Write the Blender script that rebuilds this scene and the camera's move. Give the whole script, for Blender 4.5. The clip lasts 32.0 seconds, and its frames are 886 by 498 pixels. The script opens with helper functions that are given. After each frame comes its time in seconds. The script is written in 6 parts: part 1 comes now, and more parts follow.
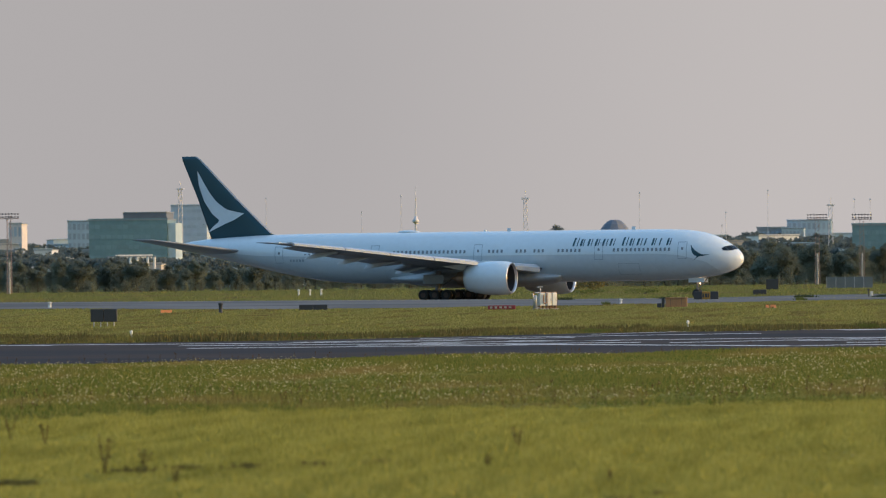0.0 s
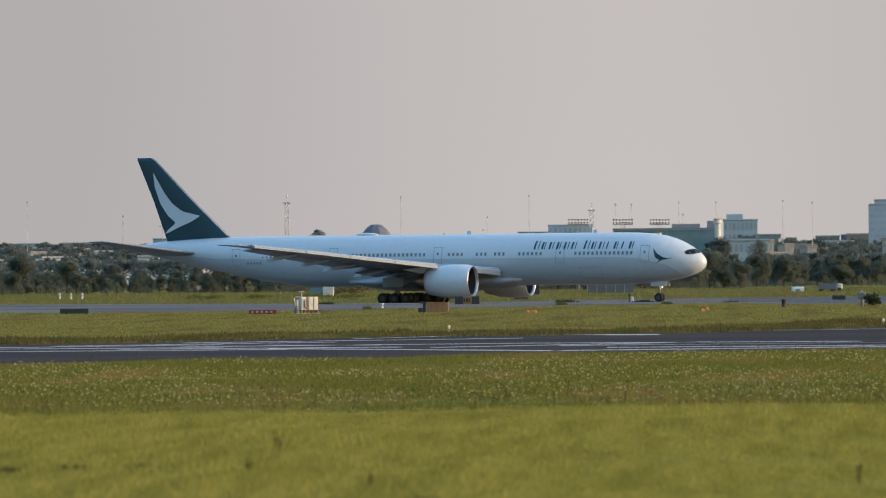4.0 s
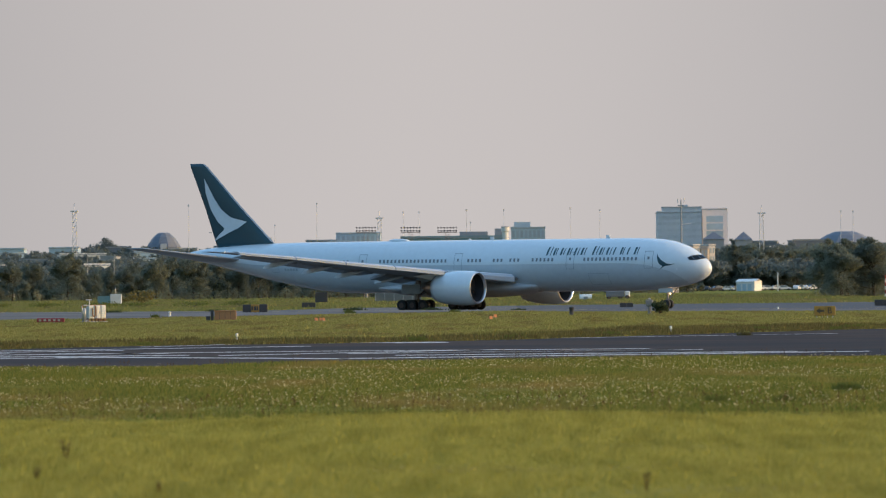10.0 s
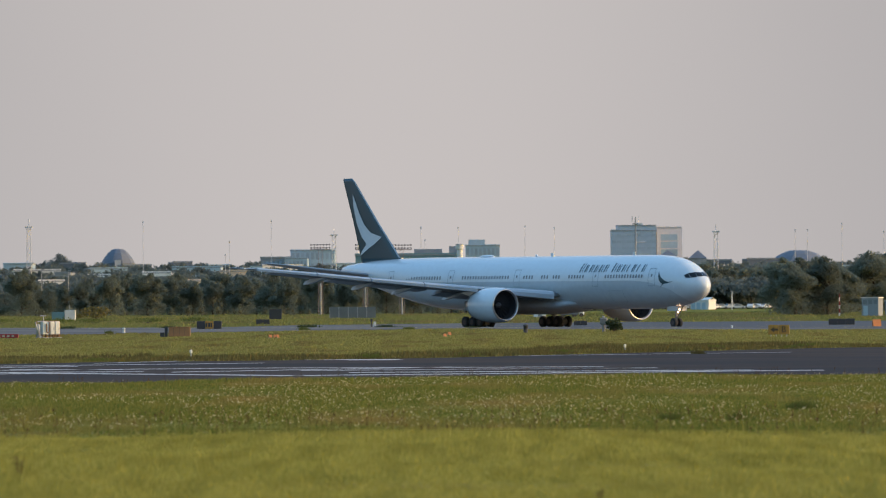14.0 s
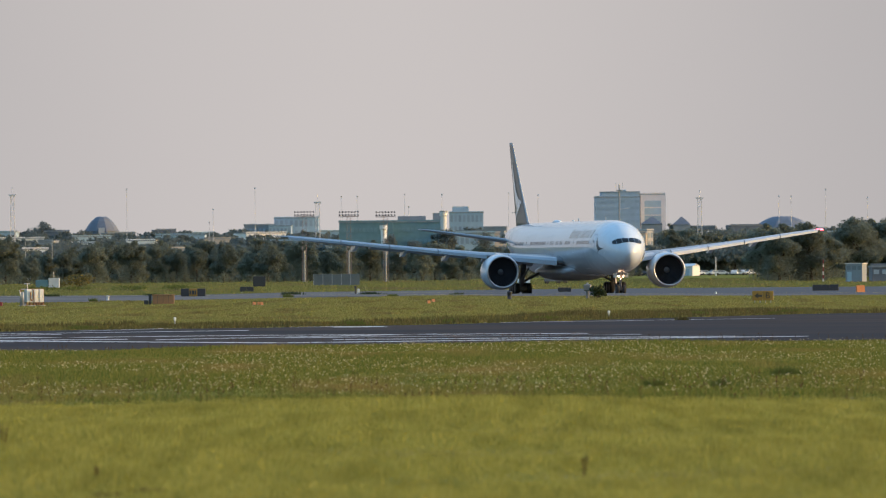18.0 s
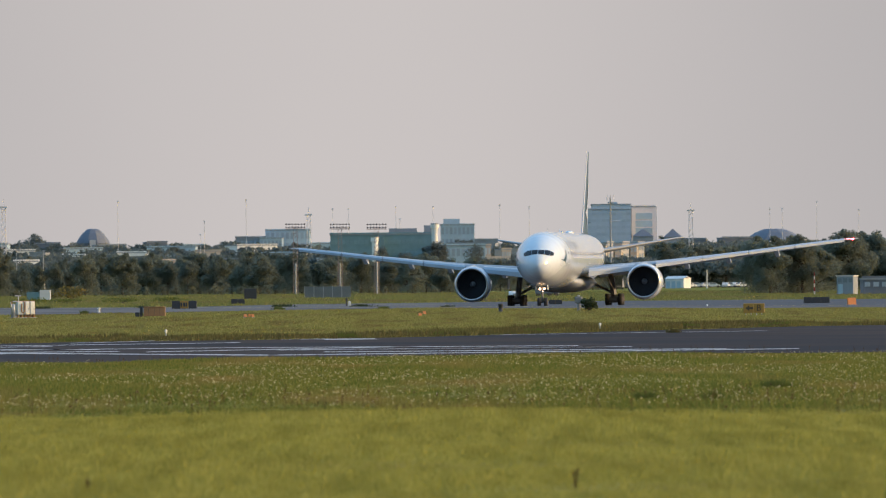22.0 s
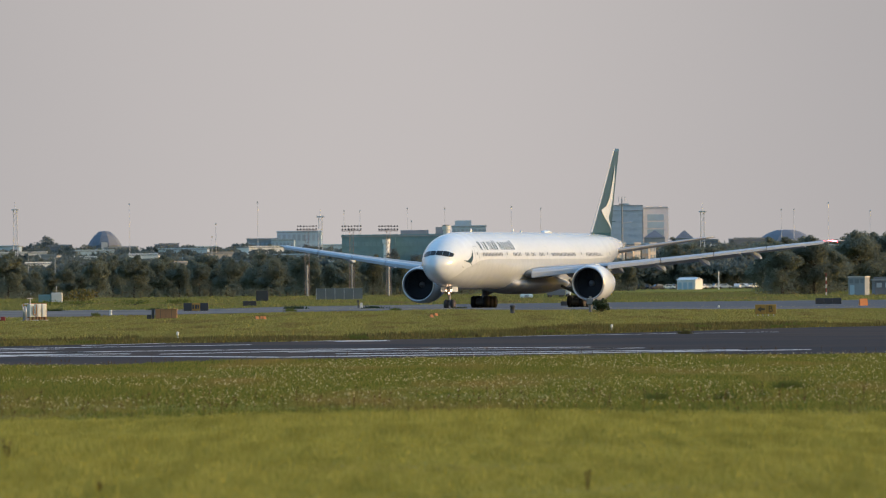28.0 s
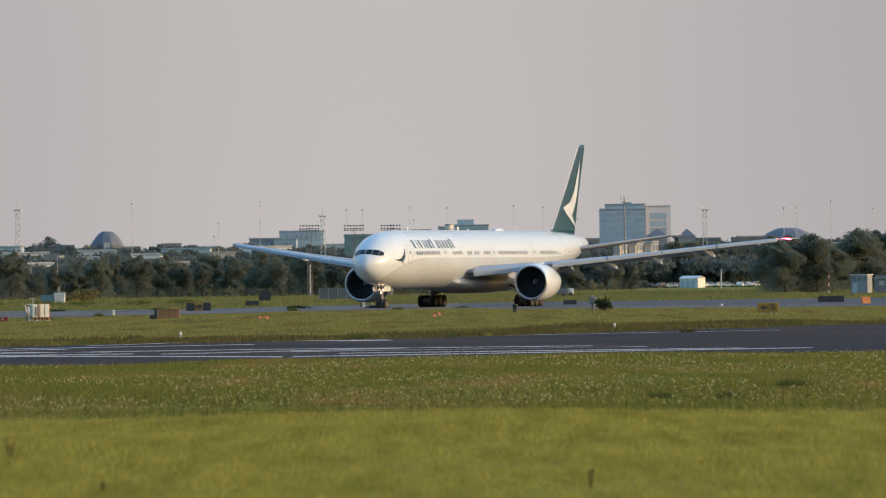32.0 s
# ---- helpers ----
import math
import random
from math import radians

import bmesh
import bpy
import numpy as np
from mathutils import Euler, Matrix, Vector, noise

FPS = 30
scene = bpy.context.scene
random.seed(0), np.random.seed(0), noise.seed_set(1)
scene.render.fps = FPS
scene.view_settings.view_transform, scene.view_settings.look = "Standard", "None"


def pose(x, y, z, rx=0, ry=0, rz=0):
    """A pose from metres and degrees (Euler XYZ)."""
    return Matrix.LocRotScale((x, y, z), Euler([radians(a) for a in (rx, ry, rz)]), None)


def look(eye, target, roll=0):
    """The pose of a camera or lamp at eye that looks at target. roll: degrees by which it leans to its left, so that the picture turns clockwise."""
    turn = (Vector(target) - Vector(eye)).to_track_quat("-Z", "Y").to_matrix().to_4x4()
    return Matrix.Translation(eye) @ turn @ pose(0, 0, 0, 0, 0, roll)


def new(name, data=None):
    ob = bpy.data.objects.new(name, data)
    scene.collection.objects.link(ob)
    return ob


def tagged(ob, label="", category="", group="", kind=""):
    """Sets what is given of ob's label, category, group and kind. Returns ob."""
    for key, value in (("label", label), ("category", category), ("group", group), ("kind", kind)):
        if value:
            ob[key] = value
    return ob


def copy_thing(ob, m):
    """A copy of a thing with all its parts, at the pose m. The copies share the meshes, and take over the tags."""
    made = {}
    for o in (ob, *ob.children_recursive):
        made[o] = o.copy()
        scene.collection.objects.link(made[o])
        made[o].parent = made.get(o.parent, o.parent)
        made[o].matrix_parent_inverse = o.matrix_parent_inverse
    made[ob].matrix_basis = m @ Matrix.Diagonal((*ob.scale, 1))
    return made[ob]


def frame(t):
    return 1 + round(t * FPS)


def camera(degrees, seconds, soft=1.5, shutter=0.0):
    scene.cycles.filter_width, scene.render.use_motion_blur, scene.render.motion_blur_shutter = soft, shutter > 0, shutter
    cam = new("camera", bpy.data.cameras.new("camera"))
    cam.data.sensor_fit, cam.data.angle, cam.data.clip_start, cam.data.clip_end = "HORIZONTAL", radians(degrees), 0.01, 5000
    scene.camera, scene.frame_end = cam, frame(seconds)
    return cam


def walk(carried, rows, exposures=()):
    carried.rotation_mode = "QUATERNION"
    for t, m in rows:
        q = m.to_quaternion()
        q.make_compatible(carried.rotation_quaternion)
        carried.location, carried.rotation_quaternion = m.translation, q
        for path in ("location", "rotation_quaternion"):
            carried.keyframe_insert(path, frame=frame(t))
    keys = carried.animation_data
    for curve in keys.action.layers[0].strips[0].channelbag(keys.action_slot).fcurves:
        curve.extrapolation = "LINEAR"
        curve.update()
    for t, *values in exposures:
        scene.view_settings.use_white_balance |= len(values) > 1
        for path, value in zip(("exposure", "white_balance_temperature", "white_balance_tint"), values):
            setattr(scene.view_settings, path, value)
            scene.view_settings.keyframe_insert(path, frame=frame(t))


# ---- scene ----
TAU = 2 * math.pi
EYE = 3.49

# ---- camera: stands still at the fence, pans with the airliner (seconds, pan, tilt, lean in degrees) ----
cam = camera(6.0, 32.0, soft=1.05, shutter=0.2)
cam.data.dof.use_dof = True
cam.data.dof.focus_distance = 600
cam.data.dof.aperture_fstop = 3.3
PAN = [
    (0.0, -3.4568, 0.1651, -0.630), (0.5, -3.3276, 0.1597, -0.698), (1.0, -3.1711, 0.1631, -0.713), (1.5, -2.9593, 0.1356, -0.740),
    (2.0, -2.7996, 0.1117, -0.725), (2.5, -2.5323, 0.1018, -0.631), (3.0, -2.2416, 0.1148, -0.534), (3.5, -1.9986, 0.1807, -0.523),
    (5.5, -1.5512, 0.1725, -0.516), (6.0, -1.3943, 0.1685, -0.638), (6.5, -1.1915, 0.1808, -0.669), (7.0, -0.9842, 0.1801, -0.625),
    (7.5, -0.8490, 0.1677, -0.644), (8.0, -0.7272, 0.1725, -0.645), (8.5, -0.5883, 0.1801, -0.646), (9.0, -0.5203, 0.2159, -0.505),
    (9.5, -0.4887, 0.2377, -0.573), (10.0, -0.4003, 0.2201, -0.584), (10.5, -0.3845, 0.2027, -0.534), (11.0, -0.3731, 0.1771, -0.517),
    (11.5, -0.3154, 0.2268, -0.530), (12.0, -0.2632, 0.2666, -0.506), (12.5, -0.2627, 0.2904, -0.459), (13.0, -0.2045, 0.3393, -0.433),
    (13.5, -0.1344, 0.3484, -0.376), (14.0, -0.0904, 0.3357, -0.364), (14.5, -0.0517, 0.3351, -0.454), (16.5, 0.0308, 0.2778, -0.439),
    (17.0, 0.0228, 0.1976, -0.430), (17.5, 0.0186, 0.1112, -0.458), (18.0, 0.0179, 0.1106, -0.504), (18.5, 0.0157, 0.1670, -0.518),
    (19.0, 0.0447, 0.2220, -0.521), (19.5, 0.0591, 0.2373, -0.499), (20.0, 0.0506, 0.2114, -0.483), (20.5, 0.0596, 0.1552, -0.492),
    (21.0, 0.0546, 0.1263, -0.486), (21.5, 0.0643, 0.1457, -0.523), (22.0, 0.0787, 0.1935, -0.483), (22.5, 0.0980, 0.2167, -0.418),
    (23.0, 0.1066, 0.2207, -0.441), (23.5, 0.1022, 0.2188, -0.478), (24.0, 0.1214, 0.1922, -0.480), (24.5, 0.1289, 0.1552, -0.583),
    (25.0, 0.1054, 0.1037, -0.614), (25.5, 0.0934, 0.1240, -0.636), (27.5, 0.0117, 0.1761, -0.656), (28.0, -0.0000, 0.2057, -0.593),
    (28.5, -0.0002, 0.2257, -0.720), (29.0, 0.0010, 0.2380, -0.720), (29.5, 0.0017, 0.2380, -0.720), (30.0, -0.0206, 0.2171, -0.684),
    (30.5, -0.0223, 0.2078, -0.717), (31.0, -0.0039, 0.2086, -0.715), (31.5, -0.0031, 0.2138, -0.719), (32.0, -0.0170, 0.2003, -0.763),
]


def aim(pan, tilt, lean):
    a, b = radians(pan), radians(tilt)
    return look((0, 0, EYE), (100 * math.sin(a), 100 * math.cos(a), EYE + 100 * math.tan(b)), lean)


EXPOSURE = [(0, 0.97), (3, 1.0), (6, 1.05), (10, 1.06), (12, 0.97), (13, 0.99), (14.5, 1.06), (17, 1.1), (25, 1.1), (28, 0.97), (32, 0.97)]
walk(cam, [(t, aim(a, b, c)) for t, a, b, c in PAN], [(t, e - 0.04, 6500, 12.0) for t, e in EXPOSURE])

# ---- sky and sun ----
SUN_AZ, SUN_EL = radians(-3), radians(11)
world = bpy.data.worlds.new("sky")
scene.world = world
world.use_nodes = True
wn, wl = world.node_tree.nodes, world.node_tree.links
bg = wn["Background"]
sky = wn.new("ShaderNodeTexSky")
sky.sky_type = "NISHITA"
sky.sun_disc = False
sky.sun_elevation = SUN_EL
sky.sun_rotation = radians(90) - SUN_AZ
sky.dust_density = 3.0
sky.air_density = 1.0
tc = wn.new("ShaderNodeTexCoord")
sep = wn.new("ShaderNodeSeparateXYZ")
haze_ramp = wn.new("ShaderNodeMapRange")
haze_ramp.inputs["From Min"].default_value = 0.05
haze_ramp.inputs["From Max"].default_value = 0.55
haze_ramp.inputs["To Min"].default_value = 1.0
haze_ramp.inputs["To Max"].default_value = 0.0
cloud = wn.new("ShaderNodeTexNoise")
cloud.inputs["Scale"].default_value = 14.0
cloud.inputs["Detail"].default_value = 3.0
cloud_mix = wn.new("ShaderNodeMix")
cloud_mix.data_type = "RGBA"
cloud_mix.inputs["A"].default_value = (1.5, 1.44, 1.425, 1)
cloud_mix.inputs["B"].default_value = (1.9, 1.79, 1.735, 1)
haze = wn.new("ShaderNodeMix")
haze.data_type = "RGBA"
ahead = wn.new("ShaderNodeMapRange")
ahead.inputs["From Min"].default_value, ahead.inputs["From Max"].default_value = -0.5, 0.6
ahead.inputs["To Min"].default_value = 0.1
deep = wn.new("ShaderNodeHueSaturation")
deep.inputs["Saturation"].default_value, deep.inputs["Value"].default_value = 1.7, 0.55
veil = wn.new("ShaderNodeMix")
veil.data_type, veil.blend_type = "RGBA", "ADD"
veil.inputs["Factor"].default_value = 1
veil.inputs["B"].default_value = (0.9, 1.45, 2.1, 1)
dome_mix = wn.new("ShaderNodeMix")
dome_mix.data_type = "RGBA"
wl.new(tc.outputs["Generated"], sep.inputs[0])
lighter = wn.new("ShaderNodeMapRange")
lighter.interpolation_type = "SMOOTHSTEP"
lighter.inputs["From Min"].default_value, lighter.inputs["From Max"].default_value = 0.0, 0.08
lighter.inputs["To Min"].default_value, lighter.inputs["To Max"].default_value = 0.74, -0.25
offset, span, both = wn.new("ShaderNodeMath"), wn.new("ShaderNodeMath"), wn.new("ShaderNodeMath")
offset.inputs[1].default_value = 0.01
span.operation, both.operation = "ABSOLUTE", "MULTIPLY_ADD"
both.inputs[1].default_value = 0.35
wl.new(tc.outputs["Generated"], cloud.inputs["Vector"])
wl.new(sep.outputs[0], offset.inputs[0])
wl.new(offset.outputs[0], span.inputs[0])
wl.new(span.outputs[0], lighter.inputs[0])
wl.new(cloud.outputs[0], both.inputs[0])
wl.new(lighter.outputs[0], both.inputs[2])
wl.new(both.outputs[0], cloud_mix.inputs["Factor"])
wl.new(sep.outputs[2], haze_ramp.inputs[0])
wl.new(sep.outputs[1], ahead.inputs[0])
wl.new(sky.outputs[0], deep.inputs["Color"])
wl.new(ahead.outputs[0], haze.inputs["Factor"])
wl.new(deep.outputs[0], haze.inputs["A"])
wl.new(cloud_mix.outputs["Result"], haze.inputs["B"])
wl.new(deep.outputs[0], veil.inputs["A"])
wl.new(haze_ramp.outputs[0], dome_mix.inputs["Factor"])
wl.new(veil.outputs["Result"], dome_mix.inputs["A"])
wl.new(haze.outputs["Result"], dome_mix.inputs["B"])
wl.new(dome_mix.outputs["Result"], bg.inputs["Color"])
bg.inputs["Strength"].default_value = 0.15

sun = new("sun", bpy.data.lights.new("sun", "SUN"))
sun.data.energy = 1.56
sun.data.angle = radians(1.0)
sun.data.color = (1.0, 0.74, 0.5)
sun.matrix_world = look((400 * math.cos(SUN_AZ), 400 * math.sin(SUN_AZ), 400 * math.tan(SUN_EL)), (0, 0, 0))


# ---- materials ----
def mat(name, color, rough=0.6, metal=0.0, var=0.12, scale=1.0, bump=0.0, spots=None, coat=0.0, vary=0.0, stretch=None, spec=0.5):
    """Principled surface with two scales of tonal variation, optional darker or lighter spots and random tone per object."""
    m = bpy.data.materials.new(name)
    m.use_nodes = True
    n, l = m.node_tree.nodes, m.node_tree.links
    p = n["Principled BSDF"]
    p.inputs["Roughness"].default_value = rough
    p.inputs["Metallic"].default_value = metal
    p.inputs["Coat Weight"].default_value = coat
    p.inputs["Specular IOR Level"].default_value = spec
    p.inputs["Coat Roughness"].default_value = 0.12
    co = n.new("ShaderNodeTexCoord")
    mp = n.new("ShaderNodeMapping")
    mp.inputs["Scale"].default_value = stretch or (1, 1, 1)
    l.new(co.outputs["Object"], mp.inputs[0])
    big, small = n.new("ShaderNodeTexNoise"), n.new("ShaderNodeTexNoise")
    big.inputs["Scale"].default_value, small.inputs["Scale"].default_value = 0.35 * scale, 6.0 * scale
    big.inputs["Detail"].default_value, small.inputs["Detail"].default_value = 4, 6
    l.new(mp.outputs[0], big.inputs["Vector"]), l.new(mp.outputs[0], small.inputs["Vector"])
    add = n.new("ShaderNodeMath")
    add.operation = "ADD"
    l.new(big.outputs[0], add.inputs[0]), l.new(small.outputs[0], add.inputs[1])
    rng = n.new("ShaderNodeMapRange")
    rng.inputs["From Min"].default_value, rng.inputs["From Max"].default_value = 0.65, 1.35
    rng.inputs["To Min"].default_value, rng.inputs["To Max"].default_value = 1 - var, 1 + var
    l.new(add.outputs[0], rng.inputs[0])
    mul = n.new("ShaderNodeMix")
    mul.data_type, mul.blend_type = "RGBA", "MULTIPLY"
    mul.inputs["Factor"].default_value = 1
    mul.inputs["A"].default_value = (*color, 1)
    l.new(rng.outputs[0], mul.inputs["B"])
    out = mul.outputs["Result"]
    if spots:
        s_color, s_scale, s_low, s_high = spots
        sn = n.new("ShaderNodeTexNoise")
        sn.inputs["Scale"].default_value, sn.inputs["Detail"].default_value = s_scale, 5
        l.new(mp.outputs[0], sn.inputs["Vector"])
        sr = n.new("ShaderNodeMapRange")
        sr.inputs["From Min"].default_value, sr.inputs["From Max"].default_value = s_low, s_high
        l.new(sn.outputs[0], sr.inputs[0])
        sm = n.new("ShaderNodeMix")
        sm.data_type = "RGBA"
        sm.inputs["B"].default_value = (*s_color, 1)
        l.new(sr.outputs[0], sm.inputs["Factor"]), l.new(out, sm.inputs["A"])
        out = sm.outputs["Result"]
    if vary:
        oi = n.new("ShaderNodeObjectInfo")
        vr = n.new("ShaderNodeMapRange")
        vr.inputs["To Min"].default_value, vr.inputs["To Max"].default_value = 1 - vary, 1 + vary
        l.new(oi.outputs["Random"], vr.inputs[0])
        vm = n.new("ShaderNodeMix")
        vm.data_type, vm.blend_type = "RGBA", "MULTIPLY"
        vm.inputs["Factor"].default_value = 1
        l.new(out, vm.inputs["A"]), l.new(vr.outputs[0], vm.inputs["B"])
        out = vm.outputs["Result"]
    l.new(out, p.inputs["Base Color"])
    if bump:
        b = n.new("ShaderNodeBump")
        b.inputs["Strength"].default_value, b.inputs["Distance"].default_value = bump, 0.05
        l.new(small.outputs[0], b.inputs["Height"])
        l.new(b.outputs[0], p.inputs["Normal"])
    return m


def glow(name, color, strength):
    m = mat(name, color, 0.3)
    p = m.node_tree.nodes["Principled BSDF"]
    p.inputs["Emission Color"].default_value = (*color, 1)
    p.inputs["Emission Strength"].default_value = strength
    return m


def leaves(name, a, b, tone=0.35, patch=None, lift=0.0, thin=0.45):
    """Foliage: tone differs from clump to clump and from plant to plant; a little light passes through."""
    m = bpy.data.materials.new(name)
    m.use_nodes = True
    n, l = m.node_tree.nodes, m.node_tree.links
    p = n["Principled BSDF"]
    p.inputs["Roughness"].default_value = 0.65
    p.inputs["Specular IOR Level"].default_value = 0.08
    geo, oi = n.new("ShaderNodeNewGeometry"), n.new("ShaderNodeObjectInfo")
    mix = n.new("ShaderNodeMix")
    mix.data_type = "RGBA"
    mix.inputs["A"].default_value, mix.inputs["B"].default_value = (*a, 1), (*b, 1)
    l.new(geo.outputs["Random Per Island"], mix.inputs["Factor"])
    base = mix.outputs["Result"]
    if patch:
        co, mp, nz, pr = n.new("ShaderNodeTexCoord"), n.new("ShaderNodeMapping"), n.new("ShaderNodeTexNoise"), n.new("ShaderNodeMapRange")
        mp.inputs["Scale"].default_value = patch[1]
        nz.inputs["Scale"].default_value, nz.inputs["Detail"].default_value = 1, 4
        pr.inputs["From Min"].default_value, pr.inputs["From Max"].default_value = patch[2], patch[3]
        l.new(co.outputs["Object"], mp.inputs[0]), l.new(mp.outputs[0], nz.inputs["Vector"]), l.new(nz.outputs[0], pr.inputs[0])
        pm = n.new("ShaderNodeMix")
        pm.data_type = "RGBA"
        pm.inputs["B"].default_value = (*patch[0], 1)
        l.new(pr.outputs[0], pm.inputs["Factor"]), l.new(base, pm.inputs["A"])
        base = pm.outputs["Result"]
    vr = n.new("ShaderNodeMapRange")
    vr.inputs["To Min"].default_value, vr.inputs["To Max"].default_value = 1 - tone, 1 + tone
    l.new(oi.outputs["Random"], vr.inputs[0])
    vm = n.new("ShaderNodeMix")
    vm.data_type, vm.blend_type = "RGBA", "MULTIPLY"
    vm.inputs["Factor"].default_value = 1
    l.new(base, vm.inputs["A"]), l.new(vr.outputs[0], vm.inputs["B"])
    l.new(vm.outputs["Result"], p.inputs["Base Color"])
    if lift:
        up, mixed = n.new("ShaderNodeVectorMath"), n.new("ShaderNodeVectorMath")
        up.operation, mixed.operation = "ADD", "NORMALIZE"
        up.inputs[1].default_value = (0, 0, lift)
        l.new(geo.outputs["Normal"], up.inputs[0]), l.new(up.outputs[0], mixed.inputs[0]), l.new(mixed.outputs[0], p.inputs["Normal"])
    tr = n.new("ShaderNodeBsdfTranslucent")
    l.new(vm.outputs["Result"], tr.inputs["Color"])
    ms = n.new("ShaderNodeMixShader")
    ms.inputs[0].default_value = thin
    l.new(p.outputs[0], ms.inputs[1]), l.new(tr.outputs[0], ms.inputs[2])
    l.new(ms.outputs[0], n["Material Output"].inputs["Surface"])
    return m


M_MEADOW = mat("meadow", (0.2, 0.2, 0.046), 1.0, spec=0.02, var=0.35, scale=0.5, bump=0.3, spots=((0.22, 0.165, 0.065), 0.1, 0.48, 0.72))
M_BLADE_NEAR = leaves("pale_grass", (0.285, 0.28, 0.055), (0.41, 0.372, 0.098), 0, ((0.2, 0.2, 0.042), (1.1, 0.07, 0.1), 0.42, 0.8))
M_BLADE_MID = leaves("mown_grass", (0.092, 0.128, 0.024), (0.245, 0.23, 0.058), 0, ((0.26, 0.2, 0.07), (0.2, 0.028, 0.1), 0.5, 0.7))
M_BLADE_FAR = leaves("rough_grass", (0.185, 0.195, 0.055), (0.29, 0.27, 0.1), 0, ((0.17, 0.14, 0.058), (0.3, 0.02, 0.1), 0.5, 0.7))
M_BLADE_VERGE = leaves("verge_grass", (0.095, 0.09, 0.034), (0.14, 0.115, 0.045), 0, ((0.17, 0.16, 0.05), (0.3, 0.03, 0.1), 0.5, 0.7))
M_BLADE_LAWN = leaves("far_lawn", (0.16, 0.185, 0.06), (0.23, 0.23, 0.085), 0, ((0.2, 0.17, 0.085), (0.05, 0.012, 0.1), 0.5, 0.68))
M_BLADE_TUFT = leaves("weed_tuft", (0.11, 0.135, 0.032), (0.15, 0.165, 0.045), 0)
M_BUSH = leaves("dark_bush_leaves", (0.05, 0.065, 0.03), (0.085, 0.1, 0.05), 0.1)
M_FLOWER = leaves("seed_heads", (0.68, 0.62, 0.42), (0.46, 0.38, 0.17), 0)
M_WEED = leaves("dry_weed", (0.14, 0.115, 0.04), (0.2, 0.165, 0.06), 0)
M_STALK = leaves("dry_stalk", (0.09, 0.05, 0.025), (0.15, 0.085, 0.04), 0)
M_RUNWAY = mat("runway_asphalt", (0.063, 0.049, 0.043), 0.9, spec=0.05, var=0.25, scale=0.25, bump=0.15, spots=((0.042, 0.039, 0.041), 0.035, 0.46, 0.62))
M_TAXI = mat("taxiway_concrete", (0.16, 0.15, 0.14), 0.85, spec=0.12, var=0.25, scale=0.2, bump=0.1, spots=((0.085, 0.083, 0.08), 0.05, 0.45, 0.7))
M_PAINT_W = mat("white_marking", (0.66, 0.62, 0.58), 0.6, var=0.2, spots=((0.2, 0.2, 0.2), 0.5, 0.55, 0.7))
M_PAINT_Y = mat("yellow_marking", (0.6, 0.42, 0.05), 0.6, var=0.2)
M_SKIN = mat("white_aircraft_paint", (0.655, 0.715, 0.745), 0.18, var=0.05, scale=0.3, coat=0.7)
M_BELLY = mat("grey_aircraft_paint", (0.42, 0.44, 0.46), 0.35, var=0.08, scale=0.4)
M_GREEN = mat("deep_green_paint", (0.003, 0.05, 0.072), 0.32, var=0.05, coat=0.18)
M_LETTER = mat("teal_lettering", (0.016, 0.068, 0.085), 0.22, coat=0.9)
M_WING = mat("wing_grey", (0.31, 0.335, 0.36), 0.4, var=0.1, scale=0.4)
M_STAB = mat("tailplane_grey", (0.3, 0.325, 0.355), 0.4, var=0.1, scale=0.4)
M_METAL = mat("bare_metal", (0.62, 0.62, 0.63), 0.28, 0.9, var=0.08)
M_HOT = mat("exhaust_metal", (0.32, 0.22, 0.15), 0.35, 0.9, var=0.15)
# near-black: shade inside engine openings put into colour; also the black tail tips
M_DARK = mat("dark_cavity", (0.04, 0.04, 0.044), 0.6)
M_FAN = mat("fan_blades", (0.045, 0.047, 0.054), 0.9, spec=0.03)
M_GLASS = mat("cockpit_glass", (0.008, 0.01, 0.013), 0.1, spec=0.35)
M_TYRE = mat("tyre_rubber", (0.034, 0.034, 0.035), 0.85)
M_RIM = mat("wheel_rim", (0.1, 0.07, 0.06), 0.7)
M_STRUT = mat("gear_strut", (0.2, 0.2, 0.205), 0.45, 0.2)
M_LINE = mat("panel_line", (0.26, 0.32, 0.36), 0.5)
M_LAMP = glow("landing_light", (1.0, 0.62, 0.36), 3.2)
M_NAVRED = glow("red_tip_light", (1.0, 0.05, 0.08), 12)
M_NAVGREEN = mat("clear_lens", (0.5, 0.55, 0.55), 0.1)
M_CREAM = mat("cream_aircraft_paint", (0.57, 0.585, 0.575), 0.26, var=0.06, scale=0.5, coat=0.35)
M_JETWING = mat("dark_grey_wing", (0.1, 0.11, 0.125), 0.35, var=0.1)
M_NAVY = mat("dark_tailplane", (0.03, 0.033, 0.042), 0.3, coat=0.4)
M_JETPANE = mat("pale_cabin_window", (0.48, 0.48, 0.47), 0.25)
M_RED = mat("red_paint", (0.55, 0.03, 0.025), 0.35)
# flap grey tinted blue for skylight on its unlit side
M_FLAP = mat("flap_skylit_blue", (0.28, 0.4, 0.48), 0.3, var=0.08)
M_SIGN_BLACK = mat("sign_back_black", (0.036, 0.037, 0.042), 0.6)
M_SIGN_YELLOW = mat("sign_yellow", (0.32, 0.185, 0.035), 0.5)
M_SIGN_DARK = mat("sign_lettering", (0.06, 0.045, 0.03), 0.6)
M_SIGN_RED = mat("sign_red", (0.25, 0.025, 0.03), 0.5)
M_CABIN = mat("white_cabinet_steel", (0.72, 0.70, 0.64), 0.45, var=0.1)
